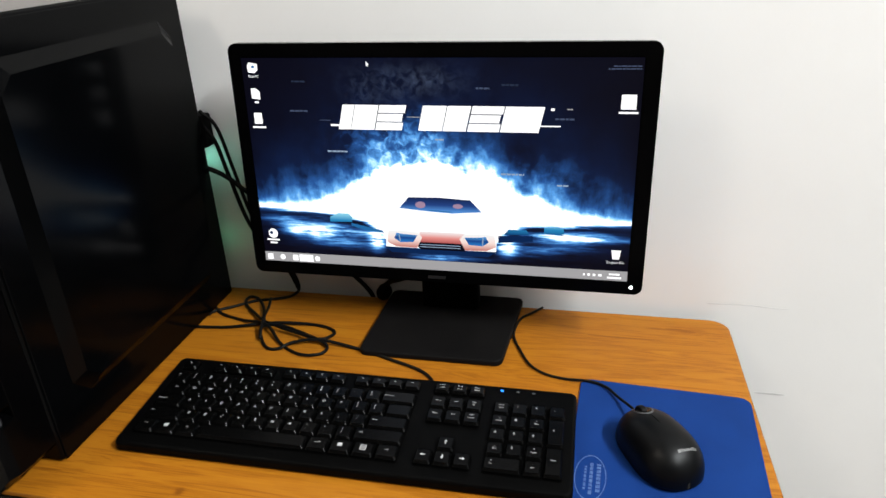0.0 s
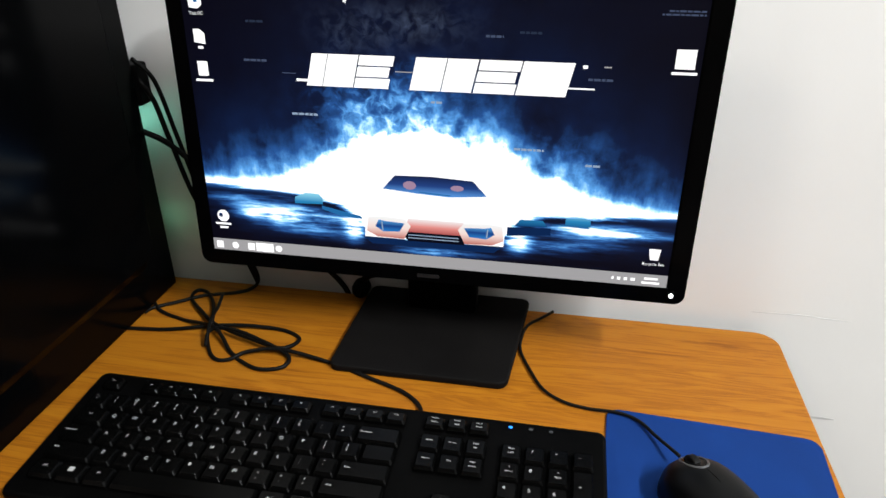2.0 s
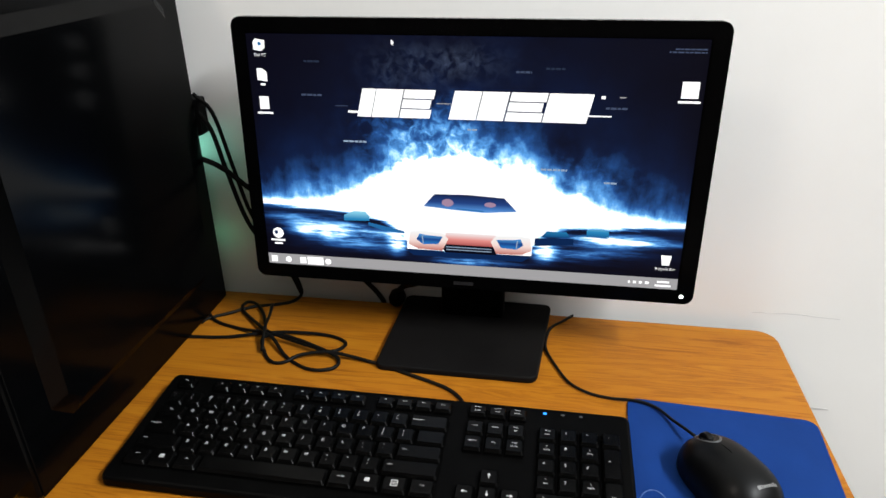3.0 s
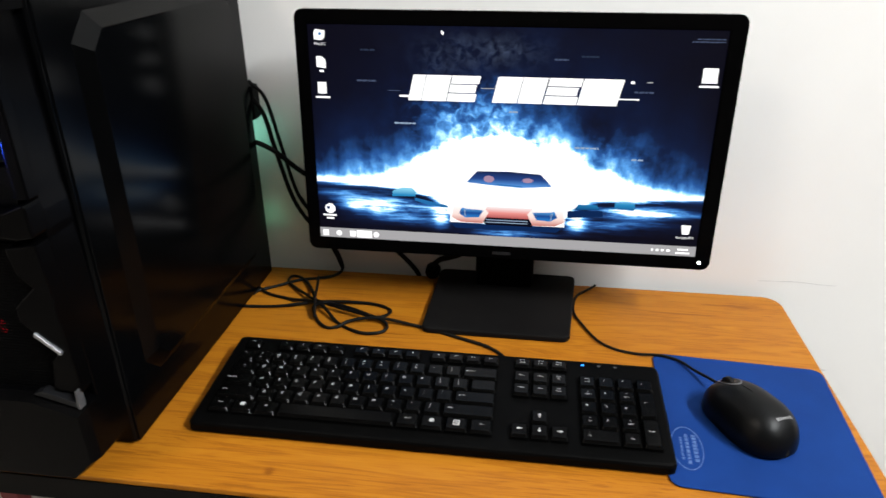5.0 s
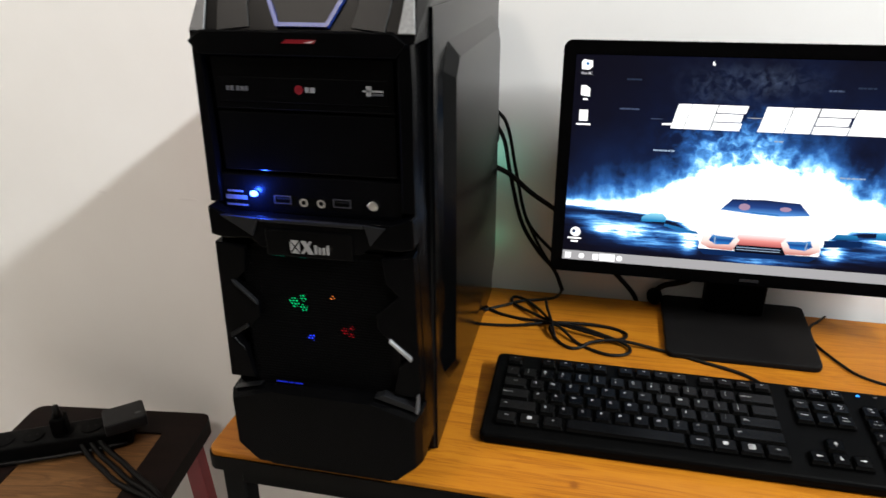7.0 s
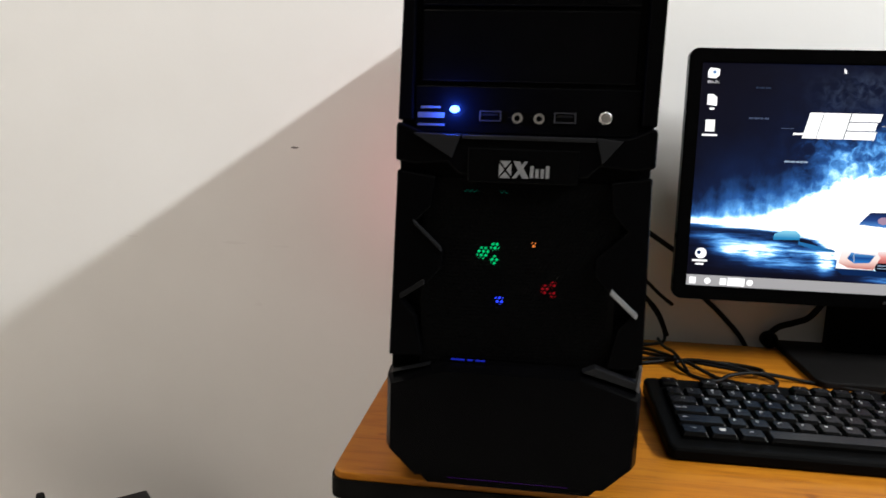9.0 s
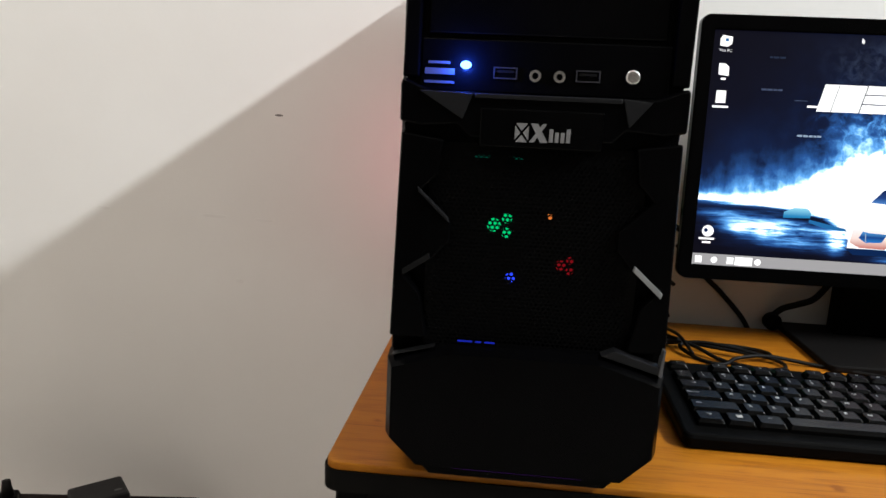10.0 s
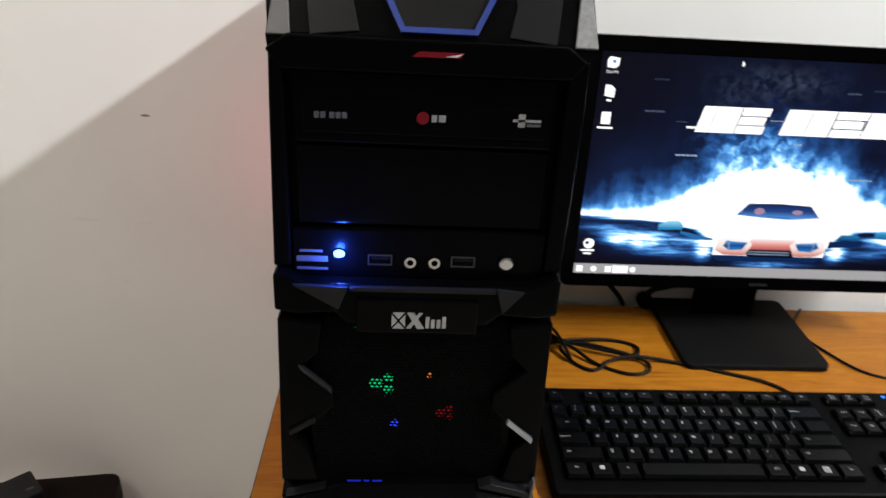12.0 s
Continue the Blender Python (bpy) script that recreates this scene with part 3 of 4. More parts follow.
for k, c in ((-1, 0.0055), (1, 0.0055)):
    on_screen("car_intake", [(c + k * a, b) for a, b in ((0.0225, 0.0415), (0.0290, 0.0278), (0.0550, 0.0285), (0.0655, 0.0335), (0.0640, 0.0480), (0.0500, 0.0495), (0.0280, 0.0480))], S_RIM, 0.0007)
    on_screen("car_headlight", [(c + k * a, b) for a, b in ((0.0285, 0.0440), (0.0335, 0.0352), (0.0495, 0.0342), (0.0570, 0.0392), (0.0535, 0.0462), (0.0480, 0.0450))], S_LAMP, 0.0009)
    on_screen("car_lamp_blade", [(c + k * a, b) for a, b in ((0.0490, 0.0350), (0.0502, 0.0350), (0.0512, 0.0440), (0.0500, 0.0445))], S_BRIGHTCAP, 0.0010)
on_screen("car_shadow", [(-0.064, 0.0272), (-0.055, 0.0205), (0.062, 0.0205), (0.072, 0.0280), (0.036, 0.0272), (0.032, 0.0262), (-0.020, 0.0262), (-0.024, 0.0272)], S_NAVY, 0.0003)
# taskbar, icons and pointer
on_screen("taskbar", rect(-SW / 2, SW / 2, 0, 0.0122), S_GREY, 0.0003)
for x in (-0.2145, -0.198, -0.181, -0.167, -0.152):
    on_screen("task_icon", disc(x, 0.0058, 0.0036, 10) if x in (-0.152, -0.198) else rect(x - 0.0036, x + 0.0036, 0.002, 0.0095), S_WHITE, 0.0005)
on_screen("task_icon", rect(-0.176, -0.1575, 0.0012, 0.0103), S_WHITE, 0.0004)
for x, w in ((0.172, 0.002), (0.177, 0.003), (0.183, 0.003), (0.189, 0.004)):
    on_screen("tray_icon", rect(x, x + w, 0.0045, 0.0075), S_WHITE, 0.0005)
on_screen("clock_bar", rect(0.201, 0.213, 0.0068, 0.0090), S_WHITE, 0.0005)
on_screen("clock_bar", rect(0.199, 0.215, 0.0025, 0.0047), S_WHITE, 0.0005)
IX = -0.2085
on_screen("icon", [(IX - 0.006, 0.233), (IX + 0.002, 0.232), (IX + 0.006, 0.2355), (IX + 0.0062, 0.2425), (IX - 0.004, 0.244), (IX - 0.0065, 0.240)], S_WHITE, label="computer icon")
on_screen("icon_face", rect(IX - 0.001, IX + 0.0022, 0.2375, 0.2405), S_CYAN, 0.0004)
on_screen("icon", [(IX - 0.005, 0.2035), (IX + 0.0055, 0.2020), (IX + 0.0055, 0.2115), (IX + 0.001, 0.2150), (IX - 0.005, 0.2150)], S_WHITE, label="folder icon")
on_screen("icon", rect(IX - 0.005, IX + 0.005, 0.1740, 0.1870), S_WHITE, label="document icon")
on_screen("icon", disc(IX + 0.001, 0.037, 0.0063, 14), S_WHITE, label="round icon")
on_screen("icon_face", disc(IX - 0.0012, 0.0378, 0.0022, 10), S_NAVY, 0.0004)
on_screen("icon", rect(0.2010, 0.2165, 0.196, 0.2115), S_WHITE, label="drive icon")
on_screen("icon", [(0.2035, 0.0265), (0.2108, 0.0265), (0.2124, 0.0375), (0.2018, 0.0375)], S_WHITE, label="bin icon")
write("icon_label", "This PC", 0.0042, S_WHITE, screen, pose(IX, 0.2282, 0.0003))
write("icon_label", "Recycle Bin", 0.0042, S_WHITE, screen, pose(0.2070, 0.0225, 0.0003))
for x0, x1, y in ((IX - 0.002, IX + 0.003, 0.1980), (IX - 0.008, IX + 0.0085, 0.1690), (IX - 0.008, IX + 0.0085, 0.0275), (IX - 0.004, IX + 0.005, 0.0235), (0.199, 0.219, 0.1915)):
    on_screen("icon_label", rect(x0, x1, y, y + 0.0022), S_WHITE)
caption(0.191, 0.2395, 0.028, S_DIM, 0.0014)
caption(0.186, 0.2368, 0.033, S_DIM, 0.0014)
on_screen("pointer", [(-0.0735, 0.2455), (-0.0735, 0.2400), (-0.0723, 0.2410), (-0.0714, 0.2394), (-0.0707, 0.2398), (-0.0715, 0.2414), (-0.0701, 0.2418)], S_WHITE, 0.0005)
# bezel details
FB = MB @ pose(0, -0.0003, 0, 90)
flat("maker_mark", rect(-0.011, 0.011, 0.0048, 0.0085), M_ADAPT, monitor, FB, "small grey maker's mark", 0.0006)
part("power_button", moved(prism(disc(0.2320, 0.0092, 0.0045, 20), -0.0012, 0.001, "y", 0.0004), MB), M_GLOSS, monitor)
part("power_light", moved(prism(disc(0.2320, 0.0092, 0.0020, 16), -0.0018, -0.0006, "y"), MB), M_WLED, monitor, "glowing white power light")
# stand
part("stand_column", box(-0.114, -0.037, 0.984, 1.008, DESK + 0.006, 0.945, 0.004, 2), M_PLASTIC, monitor)
part("stand_hinge", box(-0.112, -0.039, 0.962, 0.986, 0.88, 0.95, 0.004, 2), M_PLASTIC, monitor)
foot_outline = [(x + (y - 0.868) / 0.158 * (0.012 if x > -0.08 else 0.004), y) for x, y in rounded(-0.170, 0.009, 0.868, 1.026, 0.010, 6)]
part("stand_base", prism(foot_outline, DESK, DESK + 0.008, "z", 0.002, 2), M_STAND, monitor, "matt black square stand foot")

# ---------------------------------------------------------------- keyboard
U = 0.01905
KX0, KX1, KY0, KY1 = -0.3680, 0.0985, 0.6625, 0.803
KB = pose((KX0 + KX1) / 2, KY0, DESK)
KW, KD = KX1 - KX0, KY1 - KY0
keyboard = thing("keyboard", KB, "black full-size computer keyboard with white lettering", "keyboard")
SL = math.atan2(0.010, KD)


def top_z(y):
    return 0.0125 + 0.010 * y / KD


def kb_outline(inset, z0, zs):
    return [(x, y, z0 + zs * y / KD) for x, y in rounded(-KW / 2 + inset, KW / 2 - inset, inset, KD - inset, 0.007 - inset * 0.5, 6)]


part("body", loft([kb_outline(0.003, 0.0, 0.004), kb_outline(0.0, 0.003, 0.004), kb_outline(0.0, 0.0095, 0.010), kb_outline(0.0012, 0.0117, 0.010), kb_outline(0.003, 0.0125, 0.010)]), M_KBODY, keyboard)
CAPS = {}


def key_mesh(w, d):
    """A key cap with sloped sides and a dished top."""
    k = (round(w, 5), round(d, 5))
    if k not in CAPS:
        w0, d0 = w - 0.0011, d - 0.0011
        w1, d1 = w - 0.0055, d - 0.0050
        bm = loft([[(x, y, z) for x, y in rounded(-a / 2, a / 2, -b / 2 + s, b / 2 + s, r, 3)] for a, b, z, s, r in
                   ((w0, d0, 0.0, 0, 0.0012), (w0 - 0.0008, d0 - 0.0008, 0.0036, 0, 0.0016), (w1, d1, 0.0066, 0.0004, 0.0016))])
        c = max(bm.faces, key=lambda f: f.calc_center_median().z)
        top = bmesh.ops.inset_region(bm, faces=[c], thickness=min(w1, d1) * 0.25)
        for v in c.verts:
            v.co.z -= 0.0004
        bmesh.ops.recalc_face_normals(bm, faces=bm.faces)
        me = bpy.data.meshes.new("key")
        bm.to_mesh(me)
        bm.free()
        me.materials.append(M_KEY)
        CAPS[k] = me
    return CAPS[k]


def legend(key, words, w, d):
    """White print on a key: one or two lines, near its upper left."""
    lines = words.split("|")
    big = len(words) == 1
    size = 0.0047 if big else 0.0037 if max(map(len, lines)) == 1 else 0.0025
    for i, ln in enumerate(lines):
        y = (0.0020 if big else 0.0014) if len(lines) == 1 else 0.0034 - 0.0042 * i
        x = (-0.0022 if max(map(len, lines)) == 1 else 0.0) if w < 0.03 else -w / 2 + 0.0085
        write("legend", ln, size, M_PRINT, key, pose(x, y, 0.00672))


def key(x, y, w, d, words="", shape=""):
    ob = new("key", key_mesh(w, d))
    ob.parent = keyboard
    ob.matrix_local = pose(x, y, top_z(y) - 0.0006, math.degrees(SL))
    if shape == "panes":
        for i in (0, 1):
            for j in (0, 1):
                flat("legend", rect(-0.0024 + i * 0.0024, -0.0004 + i * 0.0024, -0.0008 + j * 0.0022, 0.0010 + j * 0.0022), M_PRINT, ob, pose(0, 0, 0.0063), depth=0.0005)
    elif shape == "menu":
        bm = ring(rect(-0.003, 0.003, -0.0025, 0.004), rect(-0.0023, 0.0023, -0.0018, 0.0033), 0.0063, 0.0068, "z")
        for yy in (-0.0005, 0.0012):
            box(-0.0016, 0.0016, yy, yy + 0.0006, 0.0063, 0.0068, bm=bm)
        part("legend", bm, M_PRINT, ob)
    elif shape in ("up", "down", "left", "right"):
        a = {"up": 0, "left": 90, "down": 180, "right": 270}[shape]
        flat("legend", [(-0.0004, -0.0026), (0.0004, -0.0026), (0.0004, 0.0006), (0.0016, 0.0006), (0, 0.0028), (-0.0016, 0.0006), (-0.0004, 0.0006)], M_PRINT, ob, pose(0, 0.0008, 0.0063) @ pose(0, 0, 0, 0, 0, a), depth=0.0005)
    elif words:
        legend(ob, words, w, d)
    return ob


LX = -0.355 - (KX0 + KX1) / 2          # left end of the letter block
ROW = [0.687 - KY0 + U * i for i in range(5)]
FROW = ROW[4] + 0.0225


def run(x, y, keys, d=U):
    for k in keys:
        words, w, *shape = k if isinstance(k, tuple) else (k, 1)
        key(x + w * U / 2, y, w * U, d, words, shape[0] if shape else "")
        x += w * U


run(LX, ROW[0], [("Ctrl", 1.25), ("", 1.25, "panes"), ("Alt", 1.25), ("", 6.25), ("Alt Gr", 1.25), ("", 1.25, "panes"), ("", 1.25, "menu"), ("Ctrl", 1.25)])
run(LX, ROW[1], [("Shift", 2.25), *"ZXCVBNM", "<|,", ">|.", "?|/", ("Shift", 2.75)])
run(LX, ROW[2], [("Caps Lock", 1.75), *"ASDFGHJKL", ":|;", "\"|'", ("Enter", 2.25)])
run(LX, ROW[3], [("Tab", 1.5), *"QWERTYUIOP", "{|[", "}|]", ("| ", 1.5)])
run(LX, ROW[4], ["~|`", "!|1", "@|2", "#|3", "$|4", "%|5", "^|6", "&|7", "*|8", "(|9", ")|0", "_|-", "+|=", ("Backspace", 2)])
FD = 0.0145
run(LX, FROW, ["Esc"], FD)
for i in range(3):
    run(LX + (2 + 4.5 * i) * U, FROW, ["F%d" % (4 * i + k + 1) for k in range(4)], FD)
NX = -0.0545 - (KX0 + KX1) / 2
run(NX, FROW, ["PrtScn|SysRq", "Scroll|Lock", "Pause|Break"], FD)
run(NX, ROW[4], ["Insert", "Home", "Page|Up"])
run(NX, ROW[3], ["Delete", "End", "Page|Down"])
run(NX + U, ROW[1], [("", 1, "up")])
run(NX, ROW[0], [("", 1, "left"), ("", 1, "down"), ("", 1, "right")])
PX = 0.0125 - (KX0 + KX1) / 2
run(PX, ROW[4], ["Num|Lock", "/", "*", "-"])
run(PX, ROW[3], ["7|Home", "8", "9|PgUp"])
run(PX, ROW[2], ["4", "5", "6"])
run(PX, ROW[1], ["1|End", "2", "3|PgDn"])
run(PX, ROW[0], [("0|Ins", 2), ".|Del"])
key(PX + 3.5 * U, (ROW[2] + ROW[3]) / 2, U, 2 * U, "+")
key(PX + 3.5 * U, (ROW[0] + ROW[1]) / 2, U, 2 * U, "Enter")
for i, mt in enumerate((M_CLED, M_GREY, M_GREY)):
    x = 0.019 - (KX0 + KX1) / 2 + i * 0.017
    part("indicator_light", moved(prism(disc(0, 0, 0.0011, 10, 0.0018), 0, 0.0008, "z"), pose(x, KD - 0.0085, top_z(KD - 0.0085), math.degrees(SL))), mt, keyboard, "lit blue indicator" if i == 0 else "")

# ---------------------------------------------------------------- mouse and its mat
mm = pose(0.187, 0.749, DESK, 0, 0, -3.4)
mouse_mat = thing("mouse_mat", mm, "royal blue cloth mouse mat with a pale printed oval", "mouse mat")
part("cloth", prism(rounded(-0.0905, 0.0905, -0.104, 0.104, 0.012, 6), 0.0012, 0.0024, "z", 0.0005, 1), M_MAT, mouse_mat)
part("rubber_base", prism(rounded(-0.0900, 0.0900, -0.1035, 0.1035, 0.012, 6), 0.0, 0.0013, "z"), M_MATEDGE, mouse_mat, "dark rubber underside")
om = pose(-0.0700, -0.052, 0.0023)
part("printed_oval", moved(ring(disc(0, 0, 0.030, 40, 0.0150), disc(0, 0, 0.0288, 40, 0.0140), 0, 0.0003, "z"), om), M_MATPRINT, mouse_mat)
for x, y0, y1, w in ((-0.006, -0.017, 0.014, 0.0022), (-0.001, -0.022, 0.020, 0.0032), (0.0055, -0.018, 0.019, 0.0040)):
    y = y0
    while y < y1:
        h = random.uniform(0.0025, 0.005)
        flat("printed_bar", rect(x, x + w, y, min(y + h, y1)), M_MATPRINT, mouse_mat, om, depth=0.0003)
        y += h + 0.0012

MP = pose(0.1775, 0.7405, DESK + 0.0024, 0, 0, 29)
mouse = thing("computer_mouse", MP, "black two-button computer mouse on the blue mat", "mouse")


ML = 0.0505


def mouse_section(y):
    """Half width and height of the shell along its length."""
    t = (y + ML) / (2 * ML)
    w = 0.0328 * (max(0.0, 1 - abs(2 * t - 1) ** 3.2)) ** 0.5 * (1.04 - 0.14 * t)
    h = 0.0375 * (max(0.0, 1 - abs((t - 0.42) / (0.60 if t > 0.42 else 0.43)) ** 2.6)) ** 0.55
    return w, h


def mouse_shell(ys, lift, cut=None):
    bm = bmesh.new()
    rows = []
    for y in ys:
        w, h = mouse_section(y)
        w, h = w + lift, h + lift
        row = []
        for i in range(25):
            a = pi * i / 24
            c = math.cos(a)
            row.append(bm.verts.new((math.copysign(abs(c) ** 0.8, c) * w, y, 0.003 + max(0.001, h) * math.sin(a) ** 0.85)))
        rows.append(row)
    for p, q in zip(rows, rows[1:]):
        for a in range(24):
            bm.faces.new((p[a], p[a + 1], q[a + 1], q[a]))
        bm.faces.new((p[0], q[0], q[24], p[24]))
    bm.faces.new(rows[0])
    bm.faces.new(rows[-1])
    return bm


part("shell", mouse_shell([-ML * math.cos(pi * i / 40) for i in range(41)], 0.0), M_MOUSE, mouse, smooth=True)
part("sole", prism(disc(0, 0, 0.046, 36, 0.027), 0, 0.0045, "z"), M_PLASTIC, mouse)


def on_shell(x, y, lift=0.0):
    w, h = mouse_section(y)
    c = min(1.0, abs(x) / w) ** 1.25
    return Vector((x, y, 0.003 + h * max(0.0, 1 - c * c) ** 0.425 + lift))


part("button_seam", tube([on_shell(0, y, -0.0002) for y in (0.019, 0.010, 0.002)], 0.0005, 4, 5), M_GLOSS, mouse)
part("wheel_surround", tube([on_shell(0.0085 * math.sin(2 * pi * i / 16), 0.031 + 0.0120 * math.cos(2 * pi * i / 16), 0.0) for i in range(17)], 0.0011, 3, 6), M_GREY, mouse, "thin grey rim round the wheel", True)
part("wheel_well", loft([[on_shell(0.0075 * math.sin(2 * pi * i / 16), 0.031 + 0.0110 * math.cos(2 * pi * i / 16), l) for i in range(16)] for l in (-0.001, 0.0006)]), M_GLOSS, mouse)
part("scroll_wheel", moved(prism(disc(0, 0, 0.0085, 24), -0.0030, 0.0030, "x", 0.0008), pose(0, 0.031, on_shell(0, 0.031).z - 0.0050)), M_CABLE, mouse)
MARKS = (0.0034, 0.0010, 0.0019, 0.0016, 0.0020, 0.0016, 0.0020, 0.0014)
x0 = -0.0035
for i, w in enumerate(MARKS):
    h = 0.0031 if i in (0, 1, 6) else 0.0022
    pts = [(x0, -0.0350), (x0 + w, -0.0350), (x0 + w, -0.0350 + h * 0.8), (x0, -0.0350 + h * 0.8)]
    part("maker_mark", loft([[on_shell(x, y, l) for x, y in pts] for l in (0.0001, 0.0004)]), M_DMARK, mouse)
    x0 += w + 0.0006

# ---------------------------------------------------------------- computer tower
TX0, TX1, TYF, TYB, TZ = -0.5925, -0.4055, 0.637, 0.998, 1.176
TCX = (TX0 + TX1) / 2
tower = thing("computer_tower", pose(TCX, 0, DESK), "tall black gaming computer tower with angular front and coloured lights", "computer")


def T(x, z):
    """World x and z to the tower's own."""
    return (x - TCX, z - DESK)


H = TZ - DESK
W2 = (TX1 - TX0) / 2
part("case_body", box(-W2 + 0.0015, W2 - 0.0015, TYF, TYB, 0.004, H, 0.002), M_CASE, tower)
for sx in (-0.075, 0.075):
    for sy in (TYF + 0.03, TYB - 0.05):
        part("foot", moved(prism(disc(sx, sy, 0.012, 16), 0, 0.006, "z"), Matrix.Identity(4)), M_CABLE, tower)
for k, nm in ((1, "side_panel"), (-1, "side_panel")):
    x = k * W2
    bm = box(min(x, x - k * 0.002), max(x, x - k * 0.002), TYF + 0.004, TYB - 0.002, 0.0035, H - 0.004, 0.0006)
    # pressed raised field
    y0, y1, z0, z1 = TYF + 0.038, TYB - 0.030, 0.05, H - 0.035
    def cut_corners(d, c):
        a0, a1, b0, b1 = y0 + d, y1 - d, z0 + d, z1 - d
        return [(a0 + c, b0), (a1 - c, b0), (a1, b0 + c), (a1, b1 - c), (a1 - c, b1), (a0 + c, b1), (a0, b1 - c), (a0, b0 + c)]

    o, i = cut_corners(0.0, 0.022), cut_corners(0.014, 0.016)
    merge(bm, loft([[(x, *p) for p in o], [(x + k * 0.009, *p) for p in i]]))
    part(nm, bm, M_CASE, tower, "matt black steel side panel with a pressed raised field")
# rear
part("rear_plate", box(-W2 + 0.006, W2 - 0.006, TYB, TYB + 0.0015, 0.016, H - 0.004), M_STEEL, tower)

# front bezel: stacked angular pieces
def P(name, pts, y0, y1, material=M_BEZEL, bev=0.0012, label=""):
    return part(name, prism([T(x, z) for x, z in pts], y0, y1, "y", bev, 2), material, tower, label)


def sym(pts):
    """Mirror half an outline, given from top centre round the right side to the bottom centre."""
    c = TCX
    return [(c + x, z) for x, z in pts] + [(c - x, z) for x, z in reversed(pts) if x > 0]


P("front_shell", sym([(0.0, 1.150), (0.0850, 1.150), (0.0860, 1.120), (0.0875, 1.020), (0.0885, 1.008), (0.0885, 0.992), (0.0880, 0.986), (0.0915, 0.86), (0.0915, 0.835), (0.0915, 0.779), (0.0730, 0.760), (0, 0.760)]), 0.604, TYF)
for k in (-1, 1):
    q = 0.003 if k < 0 else 0.0
    P("side_rail", [(TCX + k * a, b) for a, b in ((0.078, 1.148), (0.088 - q, 1.150), (0.089 - q, 1.120), (0.0885, 1.020), (0.078, 1.020))], 0.594, 0.606)
# sloping crown with a blue hexagon
CP_TOP = Matrix.Translation((0.003, 0.596, 1.156 - DESK)) @ pose(0, 0, 0, 60)
P("top_ridge", sym([(0, 1.158), (0.075, 1.158), (0.086, 1.150), (0.078, 1.140), (0, 1.140)]), 0.590, 0.606)
for k in (-1, 1):
    part("crown_panel", moved(prism([(k * a, b) for a, b in ((0.040, 0.004), (0.066, 0.001), (0.070, 0.034), (0.040, 0.038), (0.044, 0.022))], -0.001, 0.0012, "z", 0.0004), CP_TOP), M_DGREY, tower, "dark slate panel beside the hexagon")
crown = loft([[(x, y, z - DESK) for x, y, z in ((-0.088, 0.594, 1.150), (0.088, 0.594, 1.150), (0.088, TYF, 1.150), (-0.088, TYF, 1.150))],
              [(x, y, z - DESK) for x, y, z in ((-0.089, 0.596, 1.156), (0.089, 0.596, 1.156), (0.088, TYF, 1.160), (-0.088, TYF, 1.160))],
              [(x, y, z - DESK) for x, y, z in ((-0.085, 0.618, 1.194), (0.085, 0.618, 1.194), (0.089, 0.672, 1.196), (-0.089, 0.672, 1.196))]])
part("crown", moved(crown, pose(0.003, 0, 0)), M_BEZEL, tower, "sloping top of the front")
CP = Matrix.Translation((0.0055, 0.596, 1.156 - DESK)) @ pose(0, 0, 0, 60)
hexo = [(-0.0205, 0.004), (0.0205, 0.004), (0.031, 0.026), (0.022, 0.042), (-0.022, 0.042), (-0.031, 0.026)]
hexi = [(-0.0185, 0.0070), (0.0185, 0.0070), (0.0275, 0.026), (0.0200, 0.0390), (-0.0200, 0.0390), (-0.0275, 0.026)]
part("blue_hexagon", moved(ring(hexo, hexi, -0.001, 0.003, "z"), CP), M_BLUE, tower, "glossy blue hexagonal trim")
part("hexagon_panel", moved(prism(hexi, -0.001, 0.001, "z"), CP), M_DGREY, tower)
# matching facets; the left is coloured darker because less light reaches it
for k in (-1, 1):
    part("silver_facet", moved(prism([(k * 0.076 - 0.0025, 0.000), (k * 0.0885 - 0.0025, 0.000), (k * 0.0845 - 0.0025, 0.034), (k * 0.079 - 0.0025, 0.034)], 0.0, 0.0022, "z", 0.0004), CP), M_DMARK if k > 0 else M_GREY, tower, "corner facet in paler grey for its lit side" if k > 0 else "corner facet in darker grey for its unlit side")
flat("red_mark", [(-0.014, 0.0), (0.012, 0.0), (0.014, 0.0028), (-0.010, 0.0028)], M_RED, tower, pose(0.005, 0.5897, 1.1495 - DESK, 90), "red maker's mark", 0.0006)
flat("red_mark", [(0.004, 0.0006), (0.010, 0.0003), (0.013, 0.0022), (0.009, 0.0014)], M_PRINT, tower, pose(0.005, 0.5890, 1.1497 - DESK, 90), "", 0.0004)

# drive bays
P("drive_tray", [(TCX - 0.0735, 1.098), (TCX + 0.0735, 1.098), (TCX + 0.0735, 1.1385), (TCX - 0.0735, 1.1385)], 0.5985, 0.606, M_GLOSS, 0.001, "glossy black optical drive front")
P("tray_door", [(TCX - 0.069, 1.104), (TCX + 0.069, 1.104), (TCX + 0.069, 1.123), (TCX - 0.069, 1.123)], 0.5973, 0.600, M_GLOSS, 0.0006)
P("eject_button", [(TCX + 0.050, 1.0995), (TCX + 0.064, 1.0995), (TCX + 0.064, 1.1025), (TCX + 0.050, 1.1025)], 0.5970, 0.600, M_GLOSS, 0.0004)
P("bay_cover", [(TCX - 0.0735, 1.0475), (TCX + 0.0735, 1.0475), (TCX + 0.0735, 1.0955), (TCX - 0.0735, 1.0955)], 0.5990, 0.606, M_GLOSS, 0.001, "glossy black blank bay cover")
